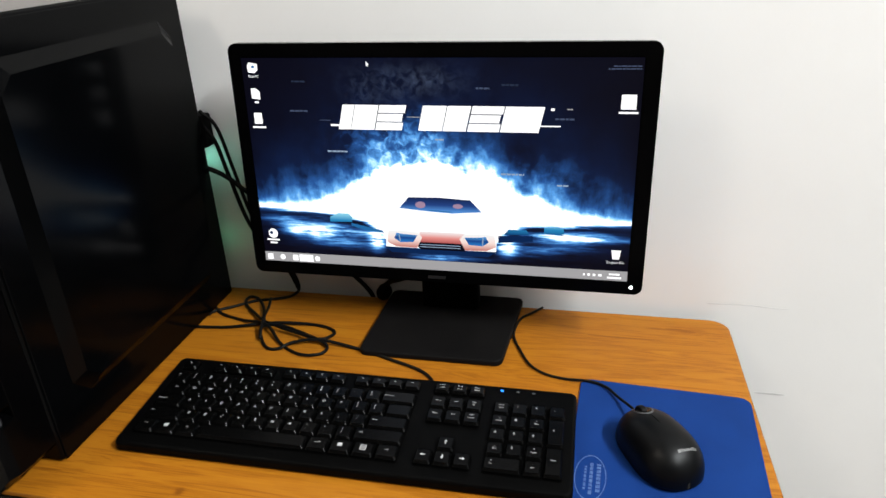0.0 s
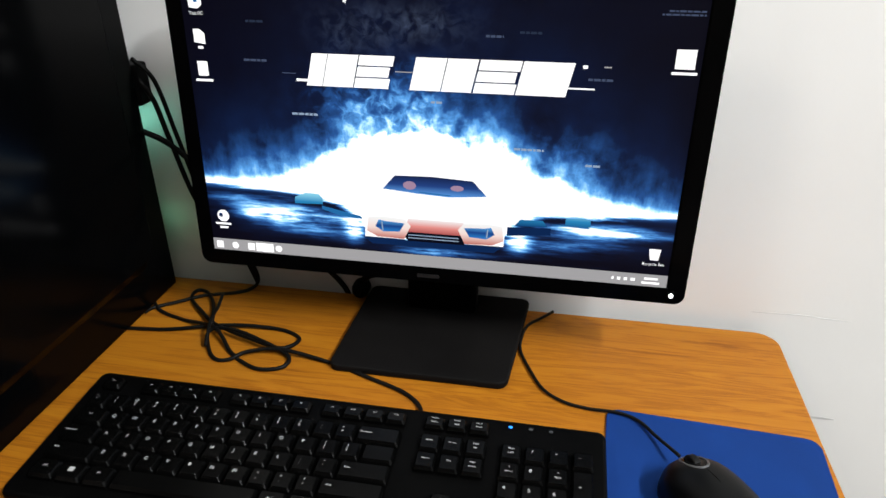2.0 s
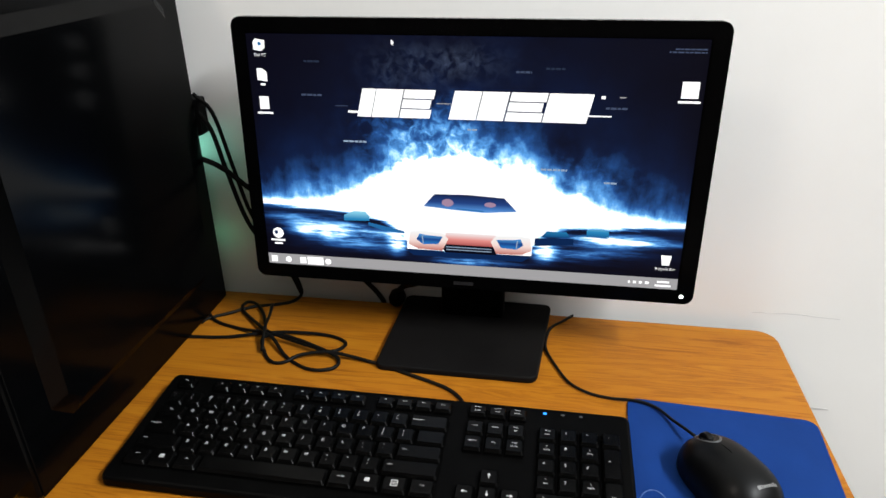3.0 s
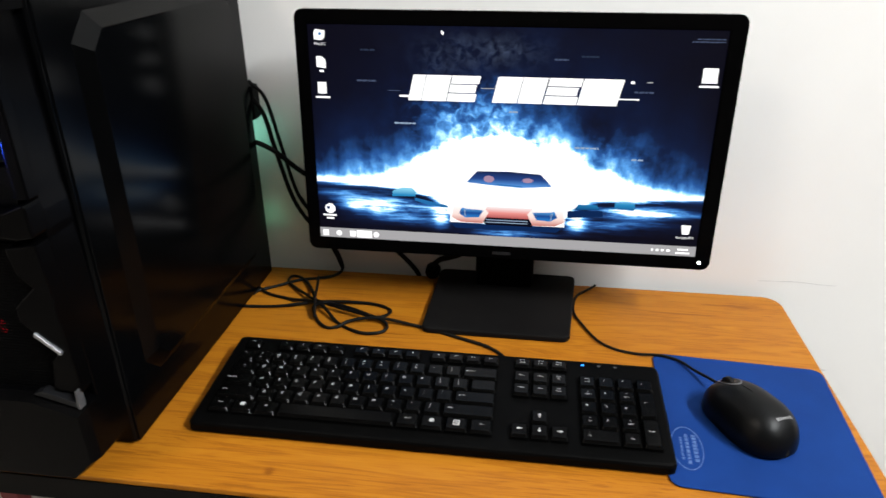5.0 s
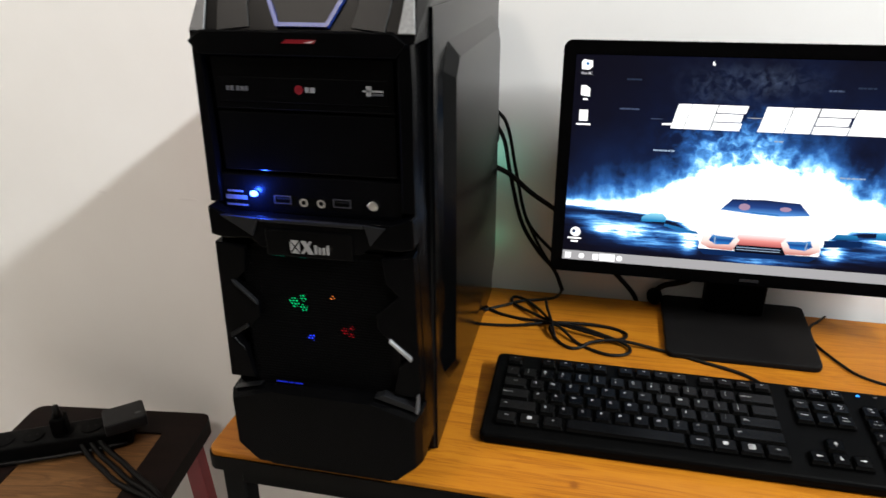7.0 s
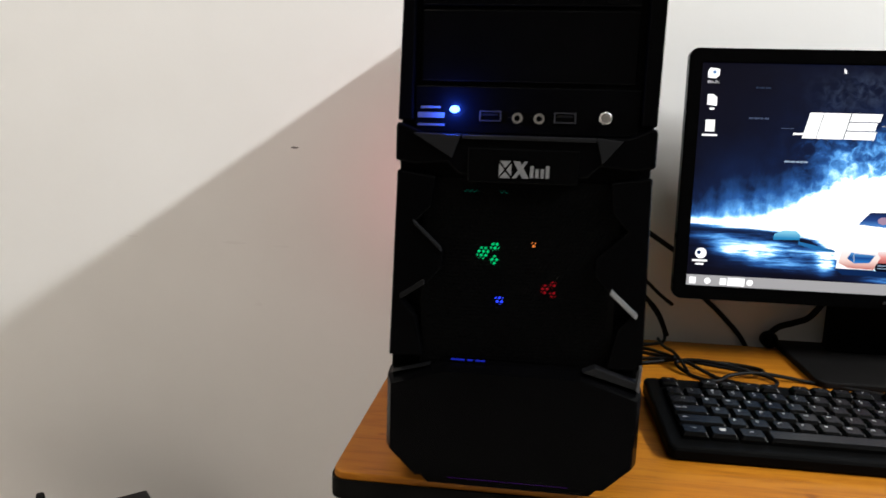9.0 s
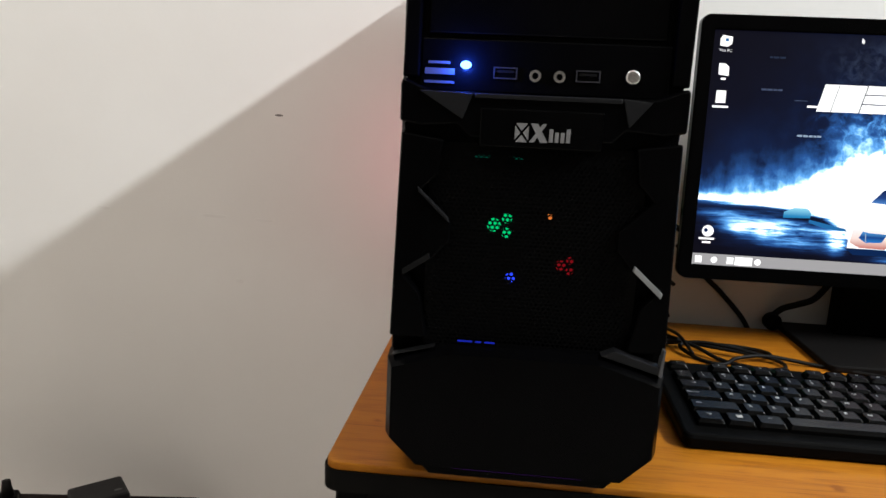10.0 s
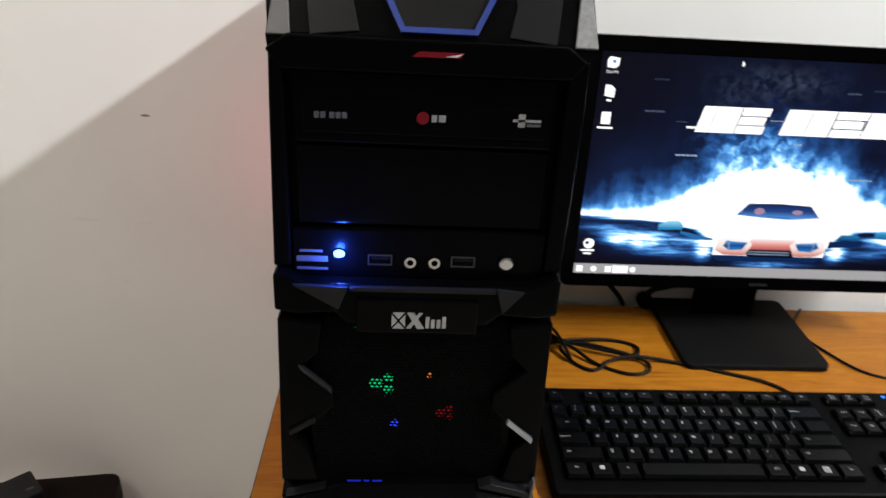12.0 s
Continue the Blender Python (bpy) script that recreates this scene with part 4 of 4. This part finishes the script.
FP = pose(0, 0.5972, 0, 90)
def mark(name, x0, x1, z0, z1, m=M_PRINT, lift=0.0004, label=""):
    return flat(name, rect(x0 - TCX, x1 - TCX, z0 - DESK, z1 - DESK), m, tower, FP, label, lift)


for x in (-0.561, -0.5575, -0.5525, -0.549, -0.5455):
    mark("drive_mark", x, x + 0.0028, 1.1125, 1.1160, M_GREY)
flat("drive_mark", disc(-0.5005 - TCX, 1.1145 - DESK, 0.0036, 16), M_RED, tower, FP, "small red round mark", 0.0005)
mark("drive_mark", -0.4955, -0.4925, 1.1125, 1.1165, M_DMARK)
mark("drive_mark", -0.4915, -0.4875, 1.1125, 1.1165, M_DMARK)
mark("drive_mark", -0.4495, -0.4335, 1.1145, 1.1160, M_DMARK)
mark("drive_mark", -0.4465, -0.4425, 1.1115, 1.1190, M_DMARK)
mark("drive_mark", -0.4415, -0.4335, 1.1120, 1.1135, M_GREY)

# ports
P("port_panel", [(TCX - 0.0775, 1.012), (TCX + 0.0775, 1.012), (TCX + 0.0775, 1.0445), (TCX - 0.0775, 1.0445)], 0.5975, 0.606, M_BEZEL, 0.001)
FP2 = pose(0, 0.5972, 0, 90)
for cx in (-0.5232, -0.4719):
    c = cx - TCX
    z = 1.0245 - DESK
    o = part("usb_port", moved(ring(rect(c - 0.0075, c + 0.0075, z - 0.0036, z + 0.0036), rect(c - 0.0066, c + 0.0066, z - 0.0028, z + 0.0028), -0.004, 0.0006, "z"), FP2), M_PORT, tower, "metal-rimmed port")
    part("tongue", moved(prism(rect(c - 0.0055, c + 0.0055, z + 0.0002, z + 0.0018), -0.004, 0.0001, "z"), FP2), M_CABLE, o)
for cx in (-0.5045, -0.4895):
    c = cx - TCX
    o = part("audio_jack", moved(ring(disc(c, 1.0235 - DESK, 0.0037, 20), disc(c, 1.0235 - DESK, 0.0020, 20), -0.004, 0.0012, "z"), FP2), M_CHROME, tower, "round audio socket with bright rim")
part("power_button", moved(prism(disc(-0.4450 - TCX, 1.0250 - DESK, 0.0046, 24), 0.0, 0.0036, "z", 0.0012, 2), FP2), M_CHROME, tower, "round chrome button")
part("power_led", moved(prism(disc(-0.5480 - TCX, 1.0285 - DESK, 0.0026, 14, 0.0036), 0.0, 0.0024, "z", 0.0008, 1), FP2), M_BLED, tower, "bright glowing blue light")
for z, a, b in ((1.0300, -0.572, -0.558), (1.0235, -0.574, -0.555), (1.0180, -0.574, -0.555)):
    mark("sticker_bar", a, b, z - 0.0012, z + (0.0026 if z == 1.0235 else 0.0004), M_GREY)

# ledge with the maker's plate
P("ledge", sym([(0, 1.0118), (0.070, 1.0122), (0.0865, 1.0190), (0.0885, 1.0170), (0.0885, 0.9925), (0.075, 0.990), (0.052, 0.992), (0.044, 0.984), (0, 0.984)]), 0.5875, 0.606, M_BEZEL, 0.0016)
for k in (-1, 1):
    P("ledge_facet", [(TCX + k * a, b) for a, b in ((0.043, 1.0110), (0.0765, 1.0118), (0.049, 0.9952))] if k < 0 else [(TCX + a, b) for a, b in ((0.0485, 1.0115), (0.066, 1.0100), (0.053, 0.9942))], 0.5850, 0.589, M_MGREY, 0.0004, "slate grey angled facet")
P("ledge_lip", [(TCX - 0.042, 1.0085), (TCX + 0.048, 1.0085), (TCX + 0.048, 1.0115), (TCX - 0.042, 1.0112)], 0.5848, 0.590, M_MGREY, 0.0006)
P("name_plate", sym([(0, 1.003), (0.038, 1.003), (0.038, 0.979), (0, 0.979)]), 0.5852, 0.589, M_GLOSS, 0.0012)
FP3 = pose(0, 0.5850, 0, 90)
# maker's mark: crossed tile, large slanted strokes and small bars
for pts in ([(-0.515, 0.9840), (-0.5115, 0.9885), (-0.515, 0.9930)], [(-0.5065, 0.9840), (-0.5100, 0.9885), (-0.5065, 0.9930)], [(-0.5145, 0.9945), (-0.5108, 0.9897), (-0.5070, 0.9945)], [(-0.5145, 0.9828), (-0.5108, 0.9873), (-0.5070, 0.9828)]):
    flat("maker_mark", [T(*p) for p in pts], M_SILVER, tower, FP3, "", 0.0005)
flat("maker_mark", [T(*p) for p in ((-0.5055, 0.9945), (-0.5010, 0.9945), (-0.4945, 0.9830), (-0.4990, 0.9830))], M_SILVER, tower, FP3, "", 0.0006)
flat("maker_mark", [T(*p) for p in ((-0.5060, 0.9830), (-0.5030, 0.9830), (-0.4955, 0.9945), (-0.4980, 0.9945))], M_SILVER, tower, FP3, "", 0.0005)
for x, h in ((-0.4938, 0.0080), (-0.4903, 0.0062), (-0.4868, 0.0062), (-0.4833, 0.0085)):
    flat("maker_mark", [T(*p) for p in rect(x, x + 0.0024, 0.9835, 0.9835 + h)], M_SILVER, tower, FP3, "", 0.0005)

# lower window: mesh with lit fans behind it
P("window_back", sym([(0, 0.980), (0.070, 0.980), (0.070, 0.842), (0, 0.842)]), 0.6015, 0.6045, M_CABLE, 0.0)


def grille(x0, x1, z0, z1, pitch, r, y0, y1):
    """A sheet of six-sided holes."""
    vs, fs = [], []
    rows = int((z1 - z0) / (pitch * 0.866))
    cols = int((x1 - x0) / pitch)
    for j in range(rows):
        for i in range(cols):
            cx, cz = x0 + pitch * (i + 0.5 + 0.5 * (j % 2)), z0 + pitch * 0.866 * (j + 0.5)
            b = len(vs)
            for q, y in ((pitch * 0.577, y0), (r, y0), (r, y1)):
                for k in range(6):
                    a = radians(30 + 60 * k)
                    vs.append((cx + q * math.cos(a), y, cz + q * math.sin(a)))
            for k in range(6):
                n = (k + 1) % 6
                fs.append((b + k, b + n, b + 6 + n, b + 6 + k))
                fs.append((b + 6 + k, b + 6 + n, b + 12 + n, b + 12 + k))
    me = bpy.data.meshes.new("grille")
    me.from_pydata(vs, [], fs)
    me.materials.append(M_MESH)
    return me


gr = new("grille", grille(-0.068, 0.066, 0.845 - DESK, 0.979 - DESK, 0.0032, 0.00125, 0.5945, 0.5955))
gr.parent = tower
tagged(gr, "black honeycomb mesh", kind="stuff")
G_STRIP, G_TEAL_GLINT = glow("blue_strip_glow", (0.02, 0.04, 0.8), 0.45), glow("teal_glint_glow", (0.0, 0.20, 0.13), 0.35)
G_GREEN, G_RED, G_BLUE = glow("green_fan_glow", (0.0, 0.55, 0.16), 1.1), glow("red_fan_glow", (0.60, 0.01, 0.02), 0.35), glow("blue_fan_glow", (0.02, 0.05, 1.0), 1.6)
for cx, cz, mtl, d, q in ((-0.5190, 0.9275, G_GREEN, 0.0056, 0.0040), (-0.4750, 0.9030, G_RED, 0.0040, 0.0030), (-0.5110, 0.8930, G_BLUE, 0.0018, 0.0020)):
    for k, a in enumerate((180, 60, -60)):
        pts = disc(cx + d * math.cos(radians(a)), cz + d * math.sin(radians(a)), q * (1.15 if k == 0 else 0.85), 12)
        flat("fan_glow_glint", [T(*p) for p in pts], mtl, tower, pose(0, 0.6015, 0, 90), "glowing fan light", 0.0008)
flat("fan_glow_glint", [T(*p) for p in disc(-0.4885, 0.9350, 0.0020, 10)], glow("orange_glow", (0.9, 0.22, 0.04), 0.9), tower, pose(0, 0.6015, 0, 90), "small glowing orange light", 0.0008)
for x, w in ((-0.544, 0.010), (-0.532, 0.004), (-0.526, 0.007)):
    flat("fan_glow_glint", [T(*p) for p in rect(x, x + w, 0.8492, 0.8502)], G_STRIP, tower, pose(0, 0.5900, 0, 90), "glowing blue strip", 0.0008)
# teal glint under the name plate, painted with faint emission
for x, w in ((-0.5395, 0.010), (-0.5146, 0.006)):
    flat("fan_glow_glint", [T(*p) for p in rect(x, x + w, 0.9712, 0.9726)], G_TEAL_GLINT, tower, pose(0, 0.6015, 0, 90), "faint teal glint, as an emissive strip", 0.0008)
# angular wings on both sides of the window
for k in (-1, 1):
    P("window_wing", [(TCX + k * a, b) for a, b in ((0.0875, 0.986), (0.060, 0.982), (0.063, 0.960), (0.074, 0.9487), (0.0535, 0.9294), (0.0535, 0.9170), (0.0640, 0.9048), (0.0835, 0.8925), (0.072, 0.880), (0.066, 0.850), (0.0910, 0.850))], 0.589, 0.606, M_BEZEL, 0.0014)
# left inlays dark, right one silver: the side light is put into the colour
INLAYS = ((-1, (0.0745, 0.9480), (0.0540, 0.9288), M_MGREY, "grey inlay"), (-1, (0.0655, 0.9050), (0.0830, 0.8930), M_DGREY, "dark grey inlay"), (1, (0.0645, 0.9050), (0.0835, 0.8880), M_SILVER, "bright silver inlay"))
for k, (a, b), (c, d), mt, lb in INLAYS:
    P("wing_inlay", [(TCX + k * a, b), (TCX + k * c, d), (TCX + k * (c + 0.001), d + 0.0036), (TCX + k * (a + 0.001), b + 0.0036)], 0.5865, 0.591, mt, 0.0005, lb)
# chin
chin = loft([[(x, y, z - DESK) for x, z in ((-w, 0.7805), (-w + 0.019, 0.7620), (w - 0.019, 0.7620), (w, 0.7805), (w, h - 0.012), (0.048, h), (-0.048, h), (-w, h - 0.012))] for y, w, h in ((0.606, 0.0925, 0.8480), (0.590, 0.0918, 0.8470), (0.580, 0.0875, 0.8430))])
part("chin", chin, M_BEZEL, tower, "angular black lower front")
# right lip coloured paler as the lit one, left lip darker
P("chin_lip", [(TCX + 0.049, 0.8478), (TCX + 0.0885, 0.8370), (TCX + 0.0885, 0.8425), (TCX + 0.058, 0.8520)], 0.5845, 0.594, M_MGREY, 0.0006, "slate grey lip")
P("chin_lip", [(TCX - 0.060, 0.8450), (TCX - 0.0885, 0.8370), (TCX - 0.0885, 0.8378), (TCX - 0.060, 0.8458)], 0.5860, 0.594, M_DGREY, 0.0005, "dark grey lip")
P("chin_corner", [(TCX + 0.0868, 0.8370), (TCX + 0.0893, 0.8360), (TCX + 0.0900, 0.8550), (TCX + 0.0884, 0.8550)], 0.584, 0.592, M_GREY, 0.0004, "light grey corner")
# no lamp here: emissive strip imitates the purple reflection at the base
P("painted_base_glow", sym([(0, 0.7600), (0.046, 0.7600), (0.044, 0.7578), (0, 0.7578)]), 0.5872, 0.590, glow("purple_base_glow", (0.030, 0.004, 0.075), 1), 0.0, "dim purple reflected glow under the front, as an emissive strip")
P("base_lip", sym([(0, 0.7625), (0.070, 0.7625), (0.060, 0.752), (0, 0.752)]), 0.588, TYF, M_BEZEL, 0.0008)
# lights the tower throws out
point("power_led_light", (-0.5480, 0.5905, 1.0285), 0.42, (0.02, 0.09, 1.0), 0.0025)
point("rear_fan_light", (-0.422, 1.000, 0.95), 0.055, (0.28, 1.0, 0.74), 0.014)
point("rear_fan_light", (-0.412, 1.004, 0.828), 0.005, (0.16, 1.0, 0.52), 0.012)
point("side_vent_light", (-0.612, 0.90, 0.945), 0.20, (1.0, 0.22, 0.32), 0.01)

# ---------------------------------------------------------------- low stool with a power strip
SZT = 0.441
stool = thing("low_stool", pose(-0.914, 1.012, 0, 0, 0, 7.5), "low dark wooden stool with worn brown seat beside the desk", "stool")
SWD, SDP = 0.335, 0.31
part("seat_frame", ring(rounded(-SWD, 0, -SDP, 0, 0.02, 5), rounded(-SWD + 0.066, -0.066, -SDP + 0.066, -0.060, 0.004, 5), SZT - 0.03, SZT, "z"), M_STOOL, stool, "dark brown seat border")
part("seat_panel", prism(rounded(-SWD + 0.066, -0.066, -SDP + 0.066, -0.060, 0.004, 5), SZT - 0.02, SZT - 0.003, "z"), M_STOOLIN, stool, "worn brown wood panel")
for x, y in ((-0.03, -0.04), (-SWD + 0.03, -0.04), (-0.03, -SDP + 0.04), (-SWD + 0.03, -SDP + 0.04)):
    leg = loft([[(x + dx + s * (0.03 if x > -0.2 else -0.03), y + dy, z) for dx, dy in ((-0.014, -0.014), (0.014, -0.014), (0.014, 0.014), (-0.014, 0.014))] for z, s in ((0.0, 1), (SZT - 0.03, 0))])
    part("leg", leg, M_REDPAINT, stool, "red painted leg")


def on_stool(x, y, z=0.0):
    v = pose(-0.914, 1.012, SZT, 0, 0, 7.5) @ Vector((x, y, z))
    return v


ST = pose(-0.914, 1.012, SZT, 0, 0, 7.5)
strip = thing("power_strip", ST @ pose(-0.205, -0.100, 0, 0, 0, 20), "dark grey power strip lying on the stool", "power strip")
part("strip_body", box(-0.13, 0.10, -0.026, 0.026, 0.0, 0.030, 0.004, 2), M_STEEL, strip)
part("strip_rim", tube([(-0.12, -0.030, 0.006), (-0.06, -0.034, 0.006), (0.02, -0.034, 0.006), (0.09, -0.028, 0.006)], 0.0035, 6, 6), M_DGREY, strip, "curled cord along the strip", True)
for x in (-0.10, -0.055, -0.01, 0.035):
    so = part("socket", prism(disc(x, 0, 0.017, 20), 0.0295, 0.0315, "z"), M_PLASTIC, strip)
    for k in (-1, 1):
        part("socket_hole", prism(disc(x + k * 0.006, 0, 0.0022, 8), 0.031, 0.0318, "z"), M_CABLE, so)
plug = thing("power_plug", ST @ pose(-0.205, -0.100, 0.0318, 0, 0, 20), "black plug pushed upright into the power strip", "plug")
part("plug_body", prism(rounded(-0.024, 0.000, -0.014, 0.014, 0.006, 4), 0.0, 0.030, "z", 0.003, 2), M_PLASTIC, plug)
part("plug_neck", loft([[(-0.012 + q * math.cos(2 * pi * k / 12), q * math.sin(2 * pi * k / 12), z) for k in range(12)] for q, z in ((0.009, 0.028), (0.006, 0.040), (0.005, 0.050))]), M_CABLE, plug, smooth=True)
adapter = thing("power_adapter", ST @ pose(-0.205, -0.100, 0.0318, 0, 0, 20) @ pose(0.092, -0.010, 0, 0, 0, 15), "grey box-shaped power adapter on the strip", "adapter")
part("adapter_body", box(-0.034, 0.032, -0.026, 0.026, 0.0, 0.024, 0.004, 2), M_ADAPT, adapter)
part("adapter_light", prism(disc(0.020, -0.012, 0.0025, 10, 0.005), 0.0238, 0.0246, "z"), M_GREY, adapter)


def cable(name, pts, r, label, group="", per=10):
    return tagged(part(name, tube(pts, r, per), M_CABLE, None, "", True), label, "cable", group)


for dx, dz, tail in ((0.0, 0.010, ((-0.8484, 0.80, 0.425), (-0.815, 0.80, 0.36), (-0.76, 0.80, 0.18), (-0.70, 0.80, 0.005))), (-0.012, 0.006, ((-0.868, 0.795, 0.415), (-0.84, 0.79, 0.35), (-0.79, 0.77, 0.16), (-0.72, 0.76, 0.005))), (-0.026, 0.006, ((-0.895, 0.785, 0.405), (-0.882, 0.775, 0.33), (-0.86, 0.74, 0.14), (-0.85, 0.70, 0.005)))):
    cable("power_cable", [on_stool(-0.165 + dx, -0.096 + dx * 0.3, 0.020), on_stool(-0.132 + dx, -0.119 + dx * 0.5, dz), on_stool(-0.090 + dx, -0.147 + dx * 0.6, dz), on_stool(-0.053 + dx * 0.9, -0.174 + dx * 0.6, dz), on_stool(-0.009 + dx * 0.3, -0.203 + dx * 0.5, dz), on_stool(0.008 + dx * 0.2, -0.213 + dx * 0.5, -0.002), *tail], 0.0045, "black power cable hanging off the stool", "power cables on the stool")

# ---------------------------------------------------------------- cables on the desk and behind
CZ = DESK + 0.0022


def on_desk(*pts, lift=0.0):
    return [(x, y, CZ + lift + (q[0] if q else 0)) for x, y, *q in pts]


cable("keyboard_cable", on_desk((-0.423, 0.897), (-0.366, 0.903), (-0.317, 0.915, 0.003), (-0.278, 0.923, 0.002), (-0.239, 0.924), (-0.216, 0.911), (-0.226, 0.889, 0.003), (-0.258, 0.894, 0.005), (-0.311, 0.913, 0.006), (-0.340, 0.937, 0.003), (-0.370, 0.967), (-0.372, 0.985), (-0.357, 0.982), (-0.335, 0.953, 0.003), (-0.314, 0.910, 0.009)), 0.0021, "thin black keyboard cable tied in a bow on the desk", per=8)
cable("keyboard_cable", on_desk((-0.419, 0.964), (-0.393, 0.937), (-0.357, 0.924), (-0.309, 0.906, 0.007), (-0.276, 0.875), (-0.242, 0.856), (-0.216, 0.862), (-0.216, 0.879, 0.002), (-0.249, 0.892, 0.007), (-0.289, 0.904, 0.009), (-0.314, 0.902, 0.005), (-0.303, 0.878), (-0.288, 0.863), (-0.274, 0.865), (-0.259, 0.877, 0.003), (-0.225, 0.884, 0.005), (-0.171, 0.878), (-0.124, 0.861), (-0.087, 0.846), (-0.068, 0.829), (-0.062, 0.806, 0.004)), 0.0021, "thin black keyboard cable tied in a bow on the desk", per=8)
cable("cable_tie", on_desk((-0.306, 0.878, 0.004), (-0.312, 0.900, 0.012), (-0.316, 0.916, 0.014), (-0.321, 0.940, 0.012), (-0.325, 0.960, 0.016)), 0.0019, "short twisted black wire tie on the cable bundle")
cable("loose_cable", on_desk((-0.408, 0.930), (-0.403, 0.941), (-0.382, 0.957), (-0.358, 0.976), (-0.330, 0.986), (-0.312, 0.998), (-0.306, 1.012, 0.006), (-0.316, 1.018, 0.030), (-0.338, 1.022, 0.060), (-0.362, 1.023, 0.105)), 0.0021, "thin black cable rising behind the monitor")
cable("mouse_cable", on_desk((0.048, 1.013), (0.035, 0.997), (0.022, 0.981), (0.017, 0.960), (0.017, 0.934), (0.028, 0.904), (0.043, 0.875), (0.062, 0.860), (0.085, 0.854), (0.112, 0.850, 0.0026), (0.130, 0.842, 0.0026), (0.143, 0.822, 0.005), (0.153, 0.803, 0.010), (0.158, 0.794, 0.012)), 0.0016, "thin black mouse cable crossing the desk")
cable("monitor_cable", [(-0.407, 1.004, 1.000), (-0.395, 1.008, 0.975), (-0.386, 1.010, 0.93), (-0.368, 1.010, 0.86), (-0.343, 1.010, 0.818), (-0.318, 1.008, 0.790), (-0.304, 1.006, 0.759)], 0.0028, "black cable hanging behind the tower")
cable("monitor_cable", [(-0.410, 1.006, 1.020), (-0.392, 1.012, 0.995), (-0.378, 1.014, 0.93), (-0.360, 1.014, 0.86), (-0.325, 1.012, 0.82), (-0.30, 1.008, 0.80)], 0.0024, "black cable hanging behind the tower")
cable("monitor_cable", [(-0.415, 0.998, 0.945), (-0.385, 1.002, 0.930), (-0.34, 1.004, 0.895), (-0.25, 1.002, 0.85), (-0.16, 0.990, 0.88)], 0.0034, "thick black video cable from tower to monitor")
cable("power_cable", [(-0.30, 1.016, 0.85), (-0.265, 1.021, 0.815), (-0.237, 1.024, 0.790), (-0.206, 1.025, 0.757), (-0.196, 1.0255, 0.735), (-0.19, 1.0255, 0.70)], 0.0034, "black power cable below the monitor")
cable("power_cable", [(-0.178, 1.012, 0.766), (-0.166, 1.010, 0.779), (-0.15, 1.005, 0.787), (-0.133, 1.0, 0.798), (-0.112, 1.0, 0.83)], 0.0040, "black power cable plugged into the monitor")
ferrite = tagged(part("ferrite_choke", loft([[(-0.176 + q * math.cos(2 * pi * k / 20), yy, DESK + 0.0115 + q * math.sin(2 * pi * k / 20)) for k in range(20)] for q, yy in ((0.004, 0.999), (0.0085, 1.001), (0.0105, 1.006), (0.0105, 1.016), (0.008, 1.021))]), M_PLASTIC, None, "", True), "round black ferrite choke on a cable", "cable choke")

# scratches and a mark on the wall
tagged(part("wall_scratch", tube([(0.262, WALL_Y + 0.0002, 0.7655), (0.29, WALL_Y + 0.0001, 0.7662), (0.315, WALL_Y + 0.0001, 0.7665), (0.34, WALL_Y + 0.0001, 0.7648), (0.362, WALL_Y + 0.0003, 0.7640)], 0.0005, 6, 5), M_MARK, None), "thin grey scratch on the white wall", "scratch", kind="structure")

plug_in = thing("video_plug", pose(-0.426, 1.003, 0.992, 0, 0, 0), "small black video plug behind the tower", "plug")
part("plug_body", box(-0.004, 0.022, -0.004, 0.020, -0.022, 0.022, 0.003, 2), M_PLASTIC, plug_in)
for z in (-0.014, 0.0, 0.014):
    part("screw", prism(disc(0.010, z, 0.0035, 12), -0.007, -0.003, "y", 0.0006), M_DGREY, plug_in)
for x, z, a, b, mt in ((-0.815, 0.9847, 0.0055, 0.0014, M_SPECK), (-0.905, 0.848, 0.018, 0.0022, M_FAINT), (-0.835, 0.846, 0.012, 0.0018, M_FAINT), (-1.060, 0.850, 0.010, 0.002, M_FAINT), (-0.870, 0.760, 0.006, 0.003, M_FAINT), (0.36, 0.63, 0.020, 0.0015, M_MARK), (0.30, 0.60, 0.012, 0.0012, M_MARK)):
    tagged(part("wall_smudge", prism(disc(x, z, b, 12, a), WALL_Y - 0.0004, WALL_Y + 0.001, "y"), mt, None), "faint grey smudge on the white wall", "smudge", kind="structure")
